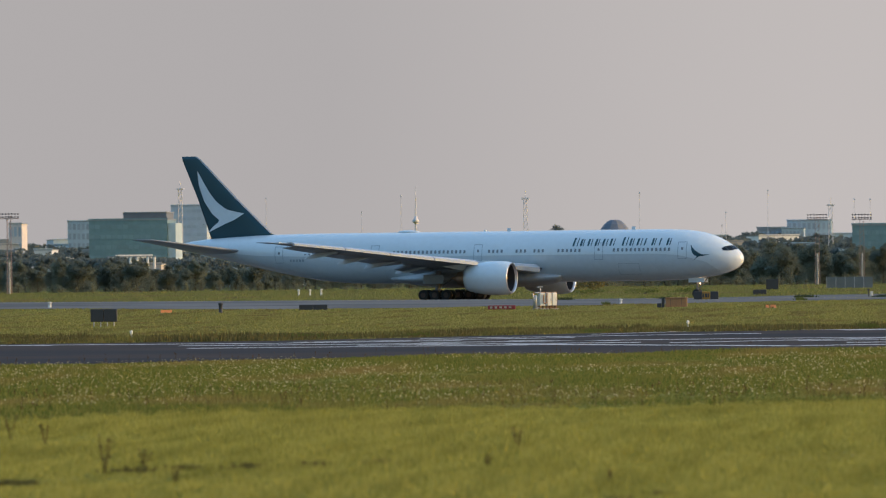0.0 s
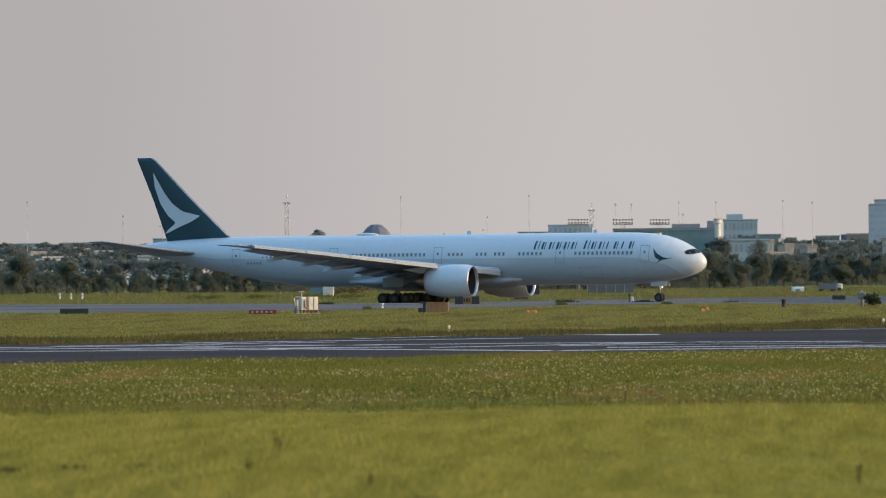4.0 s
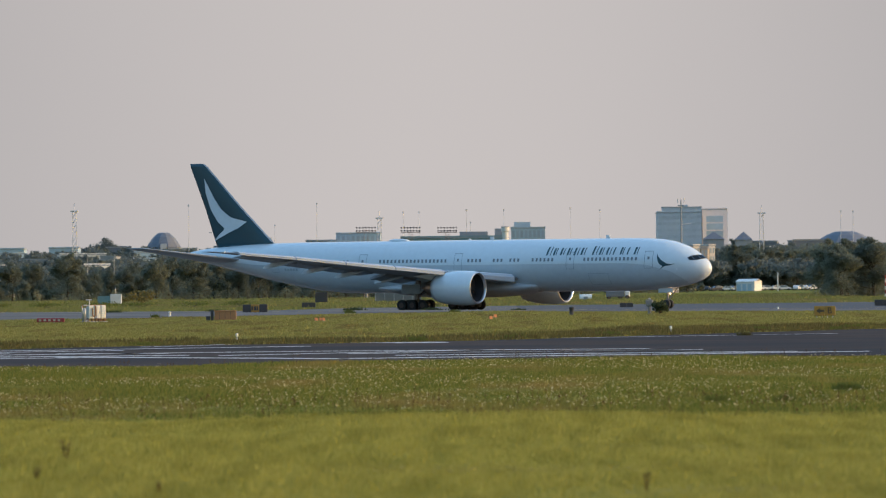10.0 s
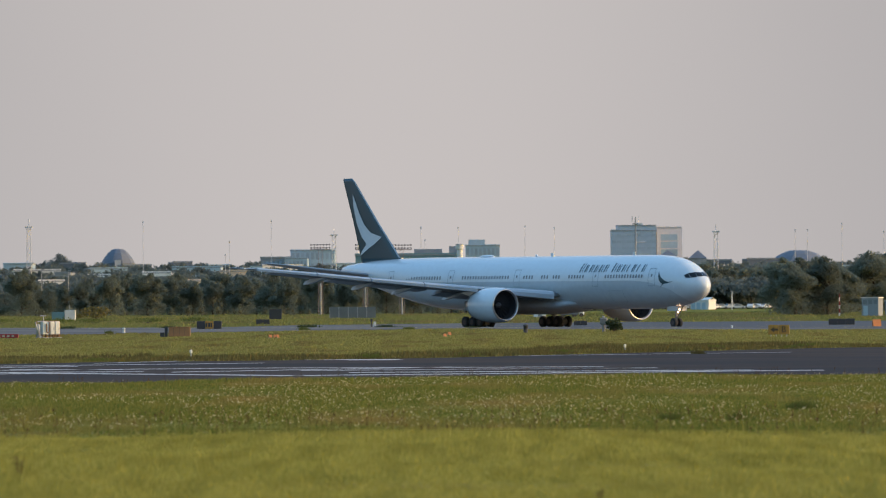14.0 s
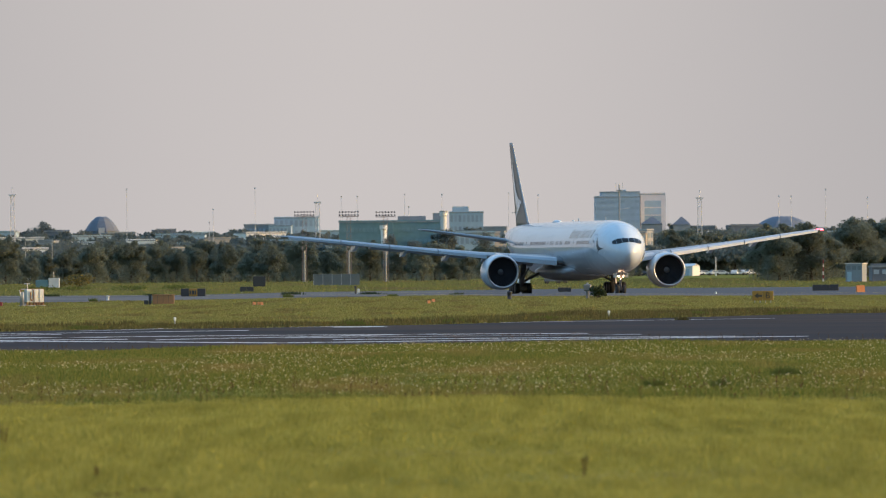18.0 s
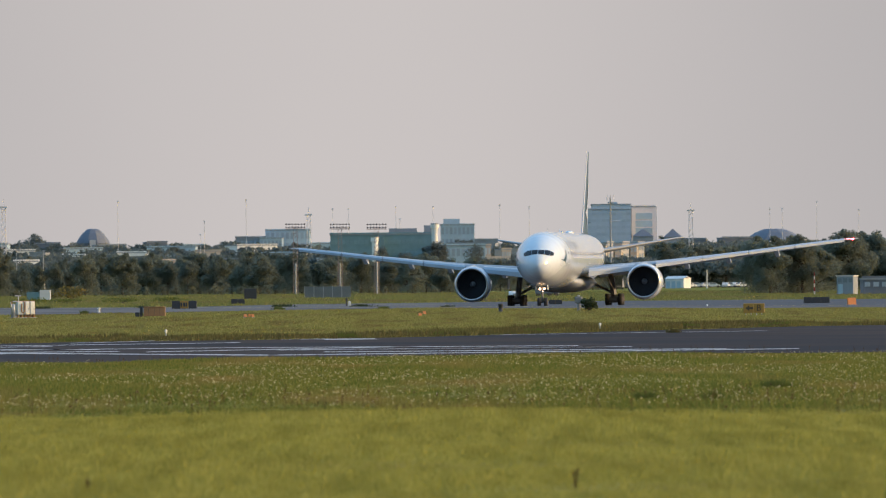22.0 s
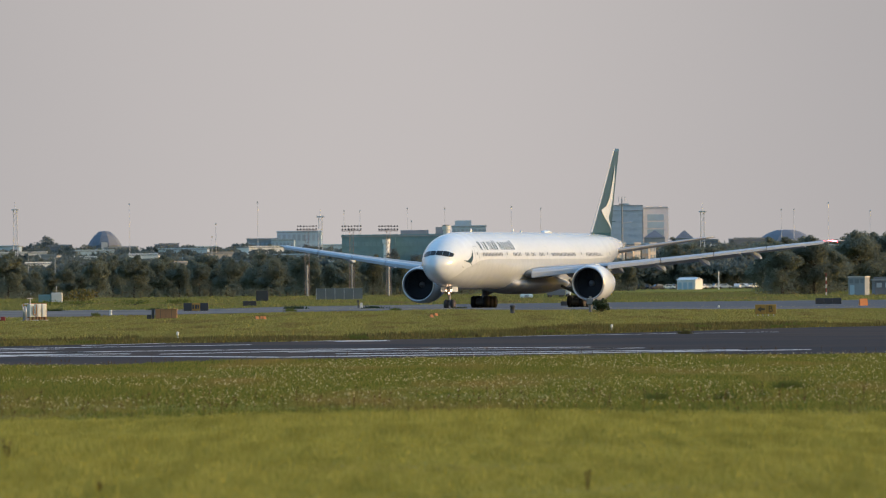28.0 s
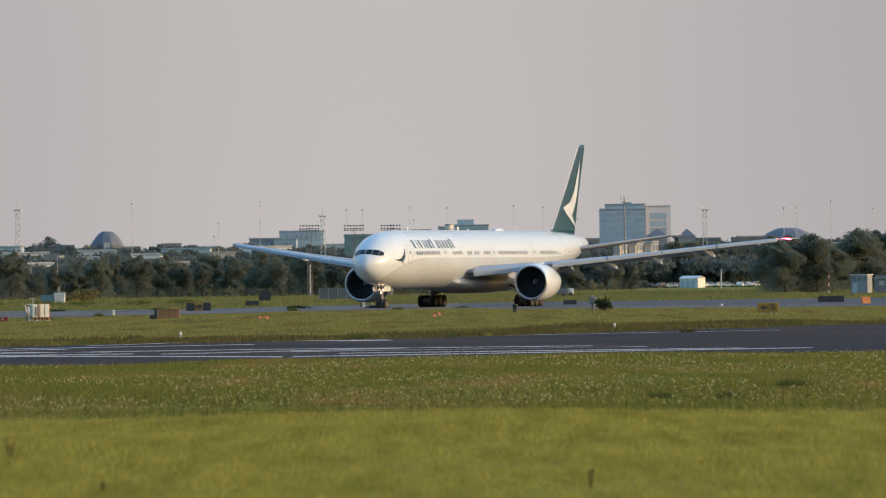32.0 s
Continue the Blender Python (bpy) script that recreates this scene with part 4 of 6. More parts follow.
def seed_heads():
    rng = random.Random(5)
    v, f = [], []
    for i in range(15000):
        y = math.sqrt(222 ** 2 + rng.random() * (368 ** 2 - 222 ** 2))
        x = y * (-0.118 + 0.18 * rng.random())
        if y > near_edge(x) - 6 or noise.noise((x * 0.12, y * 0.03, 3)) < -0.12:
            continue
        r, z = 0.009 + 0.02 * rng.random() ** 2, 0.1 + 0.12 * rng.random()
        k = len(v)
        v += [(x - r, y, z), (x, y - r, z), (x + r, y, z), (x, y + r, z), (x, y, z + r), (x, y, z - r)]
        f += [(k, k + 1, k + 4), (k + 1, k + 2, k + 4), (k + 2, k + 3, k + 4), (k + 3, k, k + 4), (k + 1, k, k + 5), (k + 2, k + 1, k + 5), (k + 3, k + 2, k + 5), (k, k + 3, k + 5)]
    ob = new("seed_heads", mesh_from("seed_heads", v, f, M_FLOWER))
    tagged(ob, label="small white seed heads scattered through the meadow", category="flowers", kind="stuff")


seed_heads()


def dry_stalks():
    """Thin brown stalks with ragged heads along the edges of the mown meadow, in one mesh."""
    rng = random.Random(15)
    v, f = [], []
    for i in range(620):
        if i % 3:
            y = math.sqrt(212 ** 2 + rng.random() * (250 ** 2 - 212 ** 2))
            x = y * (-0.118 + 0.18 * rng.random())
        else:
            x = -42 + 66 * rng.random()
            y = near_edge(x) - rng.uniform(1, 18)
        h, lean = rng.uniform(0.2, 0.48), rng.uniform(-0.1, 0.1)
        k = len(v)
        v += [(x - 0.008, y, 0), (x + 0.008, y, 0), (x + lean, y, h)]
        f.append((k, k + 1, k + 2))
        for j in range(5):
            a, z, r = rng.uniform(0, TAU), h * rng.uniform(0.6, 1.0), rng.uniform(0.015, 0.04)
            k = len(v)
            v += [(x + lean * z / h, y, z - r), (x + lean * z / h + r * math.cos(a), y + r * math.sin(a), z), (x + lean * z / h, y, z + r)]
            f.append((k, k + 1, k + 2))
    tagged(new("dry_stalks", mesh_from("dry_stalks", v, f, M_STALK)), label="dry red-brown stalks along the edges of the meadow", category="weeds", kind="stuff")


dry_stalks()


def leaf_cloud(rng, n, lobes, size, inner=0.35):
    """Clumps of leaves as small bent quads, spread through several lobes."""
    v, f = [], []
    for i in range(n):
        cx, cy, cz, r, rz = rng.choice(lobes)
        while True:
            p = Vector((rng.uniform(-1, 1), rng.uniform(-1, 1), rng.uniform(-1, 1)))
            if inner < p.length < 1:
                break
        p = Vector((cx + p.x * r, cy + p.y * r, cz + p.z * rz))
        e = Euler((rng.uniform(-1.2, 1.2), rng.uniform(-1.2, 1.2), rng.uniform(0, TAU))).to_matrix()
        s = size * rng.uniform(0.5, 1.3)
        k = len(v)
        for q in ((-s, -s * 0.6, 0), (s * 0.7, -s * 0.7, s * 0.2), (s, s * 0.5, 0), (-s * 0.5, s * 0.8, -s * 0.2)):
            v.append(tuple(p + e @ Vector(q)))
        f.append((k, k + 1, k + 2, k + 3))
    return v, f


def weed(x, y, h, seed, dry=True):
    rng = random.Random(seed)
    w = thing("weed", x, y, label="dry brown flowering weed standing above the grass" if dry else "low dark green weed tuft in the meadow", category="weed", group="weeds in the meadow")
    bm = bmesh.new()
    tips = []
    for i in range(5):
        t = (rng.uniform(-0.25, 0.25) * h, rng.uniform(-0.25, 0.25) * h, h * rng.uniform(0.7, 1.0))
        rod(bm, (0, 0, -0.02), t, 0.012, 0.006, 4)
        tips.append(t)
    part("stem", bm, M_WEED, w)
    lobes = [(t[0] * u, t[1] * u, t[2] * u, (0.05 if dry else 0.3) * h, (0.1 if dry else 0.2) * h) for t in tips for u in (0.5, 0.75, 1.0)]
    part("foliage", leaf_cloud(rng, 46 if dry else 260, lobes, 0.016 * (1 + h)), M_WEED if dry else M_HAZED_LEAF, w)


for k, (x, y, z, h) in enumerate(((-14.98, 148.36, 0.00, 0.75), (-18.74, 173.57, 0.00, 0.5), (-14.42, 149.75, 0.00, 0.45), (-8.57, 165.48, 0.00, 0.5), (-20.32, 181.19, 0.00, 0.55), (-13.01, 140.63, 0.00, 0.3), (2.33, 138.79, 0.00, 0.35), (-5.63, 138.39, 0.00, 0.3), (-8.33, 150.47, 0.00, 0.3))):
    weed(x, y, h, k)

# ---- runway lines: thin painted strips, broken by wear ----
def stripe(x0, y0, x1, y1, w, lift=0.035, name="runway_line", material=None):
    n = max(2, int(abs(x1 - x0) / 4))
    v, f = [], []
    for i in range(n + 1):
        u = i / n
        x, y = x0 + (x1 - x0) * u, y0 + (y1 - y0) * u
        v += [(x, y - w / 2, gz(x, y) + lift), (x, y + w / 2, gz(x, y) + lift)]
    for i in range(n):
        f.append((2 * i, 2 * i + 2, 2 * i + 3, 2 * i + 1))
    return part(name, (v, f), material or M_PAINT_W, runway)


for x0, y0, x1, y1, w in ((-26.71, 422.49, -9.74, 427.36, 3.2), (-9.86, 427.52, 7.31, 422.04, 3.2), (-28.31, 447.88, -10.51, 461.37, 3.2), (-21.58, 407.77, -6.96, 383.21, 4.5), (-22.64, 427.83, -16.73, 423.03, 3), (-20.02, 466.92, -12.79, 488.87, 3), (-11.16, 486.26, -3.27, 482.28, 4.5), (-13.71, 406.43, -0.24, 426.64, 3.5),
                          (-7.48, 383.88, 17.12, 394.87, 4.0), (-6.38, 412.02, 8.53, 413.84, 2.5), (-6.14, 478.94, -3.06, 478.58, 3), (-7.58, 410.85, 9.79, 413.80, 3), (-5.11, 398.47, 13.95, 398.29, 3.5), (-6.37, 497.19, 20.70, 522.97, 2.0),
                          (-48.01, 432.39, -35.18, 427.96, 3), (-36.44, 426.52, -25.29, 433.82, 3), (-36.64, 403.38, -20.33, 402.32, 3), (-29.02, 410.76, -15.24, 410.42, 3.5), (-54.06, 434.04, -45.98, 429.77, 3), (-38.44, 418.46, -24.26, 416.18, 3), (-33.94, 432.78, -19.97, 445.03, 3)):
    stripe(x0, y0, x1, y1, w * 0.75)
for x0, y0, x1, y1, w in ((-420, 905, 380, 858, 1.6), (-18, 1200, 380, 1180, 1.6)):
    stripe(x0, y0, x1, y1, w, 0.037, "taxiway_line", M_PAINT_Y).parent = taxiway


# ---- small things on the airfield ----
def light_post(x, y):
    t = thing("runway_light", x, y, label="white runway edge light on a short stake", category="runway light", group="runway edge lights")
    part("stake", rods(((0, 0, 0), (0, 0, 0.3), 0.04)), M_GALV, t)
    part("lamp_head", loft([[(r * math.cos(TAU * j / 10), r * math.sin(TAU * j / 10), z) for j in range(10)] for z, r in ((0.28, 0.05), (0.32, 0.075), (0.46, 0.085), (0.5, 0.04))]), M_CABIN, t, "white domed lamp head", True)


for x, y, z in ((-45.79, 469.19, 0.00), (-16.03, 509.34, 0.00), (10.76, 541.33, 0.00)):
    light_post(x, y)


def board_sign(x, y, w, h, leg, material, label, rz=0, text=None, depth=0.3, panels=2, name="airfield_sign"):
    """Low sign: box panels on legs."""
    t = thing(name, x, y, rz=rz, label=label, category="sign")
    for i in range(panels):
        a = -w / 2 + w * i / panels
        part("panel", boxes((a + 0.01, a + w / panels - 0.01, -depth / 2, depth / 2, leg, leg + h), bevel=0.03), material, t)
        for s in (0.25, 0.75):
            part("leg", rods(((a + w / panels * s, 0, -0.02), (a + w / panels * s, 0, leg + 0.05), 0.05), n=6), M_GALV, t)
    return t


def letter(parent, char, x, z, size, material, y=-0.17):
    cu = bpy.data.curves.new("letter", "FONT")
    cu.body, cu.size, cu.extrude, cu.align_x, cu.align_y = char, size, 0.01, "CENTER", "CENTER"
    tmp = new("letter", cu)
    me = bpy.data.meshes.new_from_object(tmp.evaluated_get(bpy.context.evaluated_depsgraph_get()))
    bpy.data.objects.remove(tmp)
    me.materials.append(material)
    ob = new("letter", me)
    ob.parent = parent
    ob.matrix_basis = pose(x, y, z, 90)
    return ob


def arrow(parent, x, z, size, material, y=-0.17):
    v = [(x - size * 0.6, y, z), (x, y, z + size * 0.45), (x, y, z + size * 0.16), (x + size * 0.6, y, z + size * 0.16), (x + size * 0.6, y, z - size * 0.16), (x, y, z - size * 0.16), (x, y, z - size * 0.45)]
    part("arrow", (v, [tuple(range(7))]), material, parent)


sb = board_sign(27.72, 727.85, 1.84, 0.82, 0.2, M_SIGN_YELLOW, "yellow taxiway sign with black arrow and letter B")
arrow(sb, -0.4, 0.61, 0.55, M_SIGN_DARK)
letter(sb, "B", 0.42, 0.61, 0.75, M_SIGN_DARK)
sc = board_sign(-24.68, 842.68, 2.5, 0.78, 0.1, M_SIGN_BLACK, "black taxiway sign with a yellow panel", panels=3)
for o in [o for o in sc.children if o.name.startswith("panel")][1:2]:
    o.data = o.data.copy()
    o.data.materials.clear()
    o.data.materials.append(M_SIGN_YELLOW)
for k, w in enumerate((0.25, 0.34, 0.2)):
    part("sign_bar", boxes((-0.36 + 0.26 * k, -0.36 + 0.26 * k + w * 0.6, -0.18, -0.155, 0.3, 0.68)), M_SIGN_BLACK, sc)
board_sign(-28.35, 1236.26, 2.0, 0.72, 0.1, M_SIGN_BLACK, "low black sign with a blank back")
board_sign(-30.45, 1420, 2.1, 1.7, 0.2, M_SIGN_BLACK, "tall black board with a blank back", panels=1)
board_sign(-58.66, 581.68, 1.86, 0.88, 0.4, M_SIGN_BLACK, "black sign with a blank back on short legs")
board_sign(17.5, 1195, 1.9, 0.6, 0.06, M_SIGN_BLACK, "low black sign with a blank back", panels=2)
board_sign(54.4, 1195, 3.7, 0.85, 0.06, M_SIGN_BLACK, "long low black sign with a blank back", panels=3)
rs = board_sign(-40.34, 754.00, 2.5, 0.36, 0.05, M_SIGN_RED, "low dark red runway sign", panels=2)
for k in range(5):
    part("sign_bar", boxes((-1.05 + 0.42 * k, -0.82 + 0.42 * k, -0.175, -0.155, 0.14, 0.33)), M_BRICK, rs)
board_sign(-57.99, 764.08, 2.6, 0.5, 0.04, M_SIGN_BLACK, "long low black sign with a blank back", panels=2)
board_sign(-91.54, 767.00, 1.6, 0.6, 0.04, M_SIGN_BLACK, "low black sign with a blank back", panels=1)


def marker(x, y, w, h, material, label, name="marker_board"):
    """Small angled marker: a wedge board on a foot."""
    t = thing(name, x, y, rz=14, label=label, category="marker")
    part("board", loft([[(a, -0.3, 0.04), (a, 0.3, 0.04), (a, 0.12, h), (a, -0.02, h)] for a in (-w / 2, w / 2)]), material, t)
    part("foot", boxes((-w * 0.55, w * 0.55, -0.34, 0.34, 0, 0.04)), M_GALV, t)


marker(45.34, 913, 0.9, 0.78, M_ORANGE, "orange wedge-shaped marker beside the taxiway")
marker(-70.19, 751.43, 1.0, 0.32, M_ORANGE, "small orange marker in the grass")
for x, y, z in ((-16.07, 745.92, 0.10), (-15.82, 745.64, 0.10), (-1.06, 746.94, 0.09), (-0.68, 765.30, 0.15), (-16.48, 746.37, 0.10)):
    marker(x, y, 0.24, 0.3, M_ORANGE, "tiny orange edge marker in the grass", "edge_marker")


def bollard(x, y, h, r, material, label):
    t = thing("bollard", x, y, label=label, category="post")
    part("post", loft([[(k * r * math.cos(TAU * j / 12), k * r * math.sin(TAU * j / 12), z) for j in range(12)] for z, k in ((0, 1.15), (0.08, 1.15), (0.1, 1), (h * 0.8, 1), (h * 0.82, 1.25), (h, 1.2), (h + 0.03, 0.6))]), material, t, smooth=True)
    part("base_plate", boxes((-r * 1.6, r * 1.6, -r * 1.6, r * 1.6, 0, 0.03)), M_GALV, t)


bollard(6.38, 783.85, 0.8, 0.2, M_SIGN_BLACK, "short black post in the grass")
bollard(-64.94, 747.05, 0.95, 0.17, M_SIGN_BLACK, "short dark post in the grass")
bollard(-31.70, 804.89, 0.45, 0.12, M_CABIN, "short white stake beside the taxiway")
bollard(28.12, 863.92, 0.22, 0.1, M_CABIN, "small white stake on the taxiway edge")
bollard(-86.45, 805.63, 0.55, 0.16, M_CABIN, "short white stake beside the taxiway")
for x, y, z in ((-11.39, 1158.31, -0.37),):
    t = thing("wind_marker", x, y, label="dark post with a white board beside the taxiway", category="post")
    part("post", rods(((-0.3, 0, 0), (-0.3, 0, 1.15), 0.09)), M_SIGN_BLACK, t)
    part("head", boxes((-0.45, -0.12, -0.12, 0.12, 0.8, 1.15), bevel=0.04), M_SIGN_BLACK, t)
    part("board", boxes((-0.05, 0.3, -0.05, 0.05, 0.05, 0.75), bevel=0.02), M_CABIN, t)


def cabinets(x, y):
    """Three white equipment cabinets with pipes on a rusty frame."""
    t = thing("equipment_station", x, y, rz=24, label="white equipment cabinets with curved pipes on a steel frame", category="cabinet")
    part("plinth", boxes((-1.2, 1.15, -0.5, 0.5, 0, 0.08)), M_GALV, t)
    for a, b, m in ((-0.62, -0.14, M_CABIN), (0.1, 0.5, M_CABIN), (0.58, 1.0, M_CABIN)):
        c = part("cabinet", boxes((a, b, -0.3, 0.3, 0.34, 1.5), bevel=0.03), m, t, "white steel cabinet")
        for k in (a + 0.06, b - 0.06):
            part("leg", boxes((k - 0.03, k + 0.03, -0.25, 0.25, 0.08, 0.34)), M_BROWN, c)
        part("door", boxes((a + 0.05, b - 0.05, -0.325, -0.3, 0.42, 1.42)), m, c)
        part("handle", boxes((b - 0.1, b - 0.07, -0.36, -0.325, 0.75, 0.95)), M_GALV, c)
    part("frame", rods(((-1.1, 0, 0), (-1.1, 0, 1.55), 0.04), ((1.1, 0, 0), (1.1, 0, 1.55), 0.04), ((-1.1, 0, 1.52), (1.1, 0, 1.52), 0.04), ((-1.1, 0, 1.5), (-0.72, 0, 0.2), 0.05)), M_BROWN, t)
    part("pipe", rods(((-0.3, -0.38, 1.3), (-0.3, -0.38, 0.62), 0.05), ((-0.3, -0.38, 0.62), (-0.16, -0.38, 0.5), 0.05), ((-0.16, -0.38, 0.5), (0.0, -0.38, 0.62), 0.05), ((0.0, -0.38, 0.62), (0.0, -0.38, 1.45), 0.05)), M_BROWN, t, "rust-brown bent pipe")
    part("brace", rods(((-1.25, -0.1, 1.45), (-0.95, -0.1, 0.1), 0.06), ((-1.05, -0.1, 1.5), (-0.62, -0.1, 1.5), 0.06), ((-0.98, -0.1, 0.12), (-0.6, -0.1, 0.2), 0.07)), M_GALV, t)
    part("tank", loft([[(-0.95 + r * math.cos(TAU * j / 12), r * math.sin(TAU * j / 12), z) for j in range(12)] for z, r in ((0.08, 0.2), (1.2, 0.2), (1.32, 0.08))]), M_GALV, t, "grey steel tank", True)
    part("vent_pipe", rods(((-0.45, 0, 1.45), (-0.45, 0, 2.05), 0.05), ((-0.75, 0, 2.0), (-0.2, 0, 2.0), 0.05)), M_GALV, t)


cabinets(-36.53, 755.59)
for x, y, z in ((-24.98, 760.59, 0.17),):
    t = thing("brown_cabinet", x, y, label="long brown steel cabinet with a dark transformer beside it", category="cabinet")
    part("body", boxes((-0.95, 1.0, -0.4, 0.4, 0.06, 0.86), bevel=0.03), M_BROWN, t)
    part("lid", boxes((-1.0, 1.05, -0.45, 0.45, 0.86, 0.92), bevel=0.02), M_BROWN, t)
    part("transformer", boxes((-1.3, -1.05, -0.3, 0.3, 0, 0.9), bevel=0.04), M_SIGN_BLACK, t, "dark ribbed transformer")
    part("cable_box", boxes((-1.72, -1.34, -0.25, 0.25, 0, 0.42), bevel=0.04), M_SIGN_BLACK, t)
    for k in range(3):
        part("door_seam", boxes((-0.5 + 0.5 * k, -0.48 + 0.5 * k, -0.412, -0.4, 0.12, 0.8)), M_SIGN_BLACK, t)


def bush(x, y, w, h, seed, label, material=None, z=None):
    rng = random.Random(seed)
    t = thing("bush", x, y, label=label, category="bush", group="bushes on the airfield")
    bm = bmesh.new()
    lobes = []
    for i in range(9):
        p = (rng.uniform(-0.35, 0.35) * w, rng.uniform(-0.35, 0.35) * w, rng.uniform(0.35, 0.72) * h)
        rod(bm, (0, 0, -0.03), p, 0.035, 0.015, 5)
        lobes.append((*p, 0.24 * w, 0.26 * h))
    part("stem", bm, M_BARK, t)
    part("foliage", leaf_cloud(rng, 420, lobes, 0.05 + 0.05 * min(w, h)), material or M_HAZED_LEAF, t)


def tuft(x, y, w, h, seed, label, material):
    """Tuft of long blades leaning outwards from its root."""
    rng = random.Random(seed)
    t = thing("grass_tuft", x, y, label=label, category="grass tuft", group="tufts on the airfield")
    for clump in range(3):
        cx, v, f = rng.uniform(-0.3, 0.3) * w, [], []
        for i in range(48):
            a, r, u = rng.uniform(0, TAU), abs(rng.gauss(0, 0.24)) * w, rng.uniform(0.45, 1.0) * h * rng.uniform(0.6, 1.0)
            px, py, k = cx + r * math.cos(a), r * math.sin(a), len(v)
            ox, oy, g = 0.35 * h * math.cos(a) * rng.random(), 0.35 * h * math.sin(a) * rng.random(), 0.012 + 0.02 * w
            v += [(px - g, py, -0.02), (px + g, py, -0.02), (px + ox * 0.5 + g * 0.6, py + oy * 0.5, u * 0.6), (px + ox, py + oy, u)]
            f += [(k, k + 1, k + 2), (k, k + 2, k + 3)]
        tagged(part("clump", (v, f), material, t), kind="stuff")


bush(14.85, 796.50, 1.5, 1.35, 1, "round dark green bush beside a grey post", M_BUSH)
for x, y, z in ((13.85, 797.53, 0.24),):
    t = thing("marker_post", x, y, label="grey post with a light head beside the bush", category="post")
    part("post", rods(((0, 0, 0), (0, 0, 1.3), 0.16)), M_STRUT, t)
    part("head", boxes((-0.36, 0.36, -0.2, 0.2, 0.7, 1.35), bevel=0.08), M_STRUT, t)
    part("lamp", boxes((-0.12, 0.12, -0.1, 0.1, 1.35, 1.5), bevel=0.04), M_GALV, t)
for k, (x, y, z, w, h) in enumerate(((5.92, 235.88, 0.00, 0.8, 0.4), (7.87, 236.67, 0.00, 0.55, 0.34), (10.64, 258.71, 0.00, 0.9, 0.42))):
    tuft(x, y, w, h, 70 + k, "low wide tuft of darker weeds in the meadow", M_BLADE_TUFT)
for k, (x, y, w) in enumerate(((-14.6, 149.0, 0.9), (-13.7, 150.4, 0.7), (-12.6, 151.2, 0.9), (-11.6, 152.0, 0.8), (-10.5, 153.4, 0.6), (-5.1, 127.0, 0.6), (-15.8, 141.0, 1.0), (-4.4, 129.5, 0.5))):
    tuft(x, y, w, 0.17, 90 + k, "flattened patch of dry brown stalks in the meadow", M_WEED)
tuft(-32.66, 794.12, 0.7, 0.5, 2, "low dark weed clump beside the taxiway", M_BLADE_TUFT)
tuft(-15.05, 833.16, 1.2, 0.55, 3, "low dark weed clump beside the taxiway", M_BLADE_TUFT)
tuft(-4.79, 841.67, 1.0, 0.4, 4, "low dark weed clump beside the taxiway", M_BLADE_TUFT)
tuft(-18.72, 508.49, 0.9, 0.5, 6, "dark weed clump on the runway verge", M_BLADE_VERGE)
tuft(14.56, 513.05, 0.7, 0.4, 7, "dark weed clump on the runway verge", M_BLADE_VERGE)
tuft(1.83, 502.32, 0.7, 0.45, 8, "dark weed clump on the runway verge", M_BLADE_VERGE)
rng = random.Random(44)
for k in range(16):
    x = -44 + 5.0 * k + rng.uniform(-2, 2)
    tuft(x, float(far_edge(x)) + rng.uniform(5, 22), rng.uniform(0.8, 1.8), rng.uniform(0.3, 0.5), 110 + k, "dark ragged clump of weeds on the runway verge", M_BLADE_TUFT)
for k, (x, y, w, h) in enumerate(((-16.0, 915, 2.6, 0.5), (-7.8, 905, 2.6, 0.4), (-30, 885, 2.0, 0.35), (-40, 870, 1.8, 0.4), (1.5, 880, 1.6, 0.3))):
    tuft(x, y, w, h, 140 + k, "low dark weed clump beside the taxiway", M_BUSH)
for k in range(6):
    bush(-78 + 7.5 * k, 1290 + 12 * (k % 3), 6.0, 1.0, 20 + k, "low spread of dark scrub on the far grass", M_BLADE_TUFT)
for k, (x, y, w, h) in enumerate(((45.1, 2300, 2.2, 2.9), (53.8, 2300, 2.4, 2.6), (38.9, 2300, 1.6, 2.2))):
    bush(x, y, w, h, 40 + k, "dark round bush beside the parked cars")
bush(-64.36, 1504.39, 5.5, 2.6, 30, "broad brown-green bush on the far grass", M_WEED)
bush(-72.84, 1614.33, 4.0, 1.6, 31, "broad brown-green bush on the far grass", M_WEED)


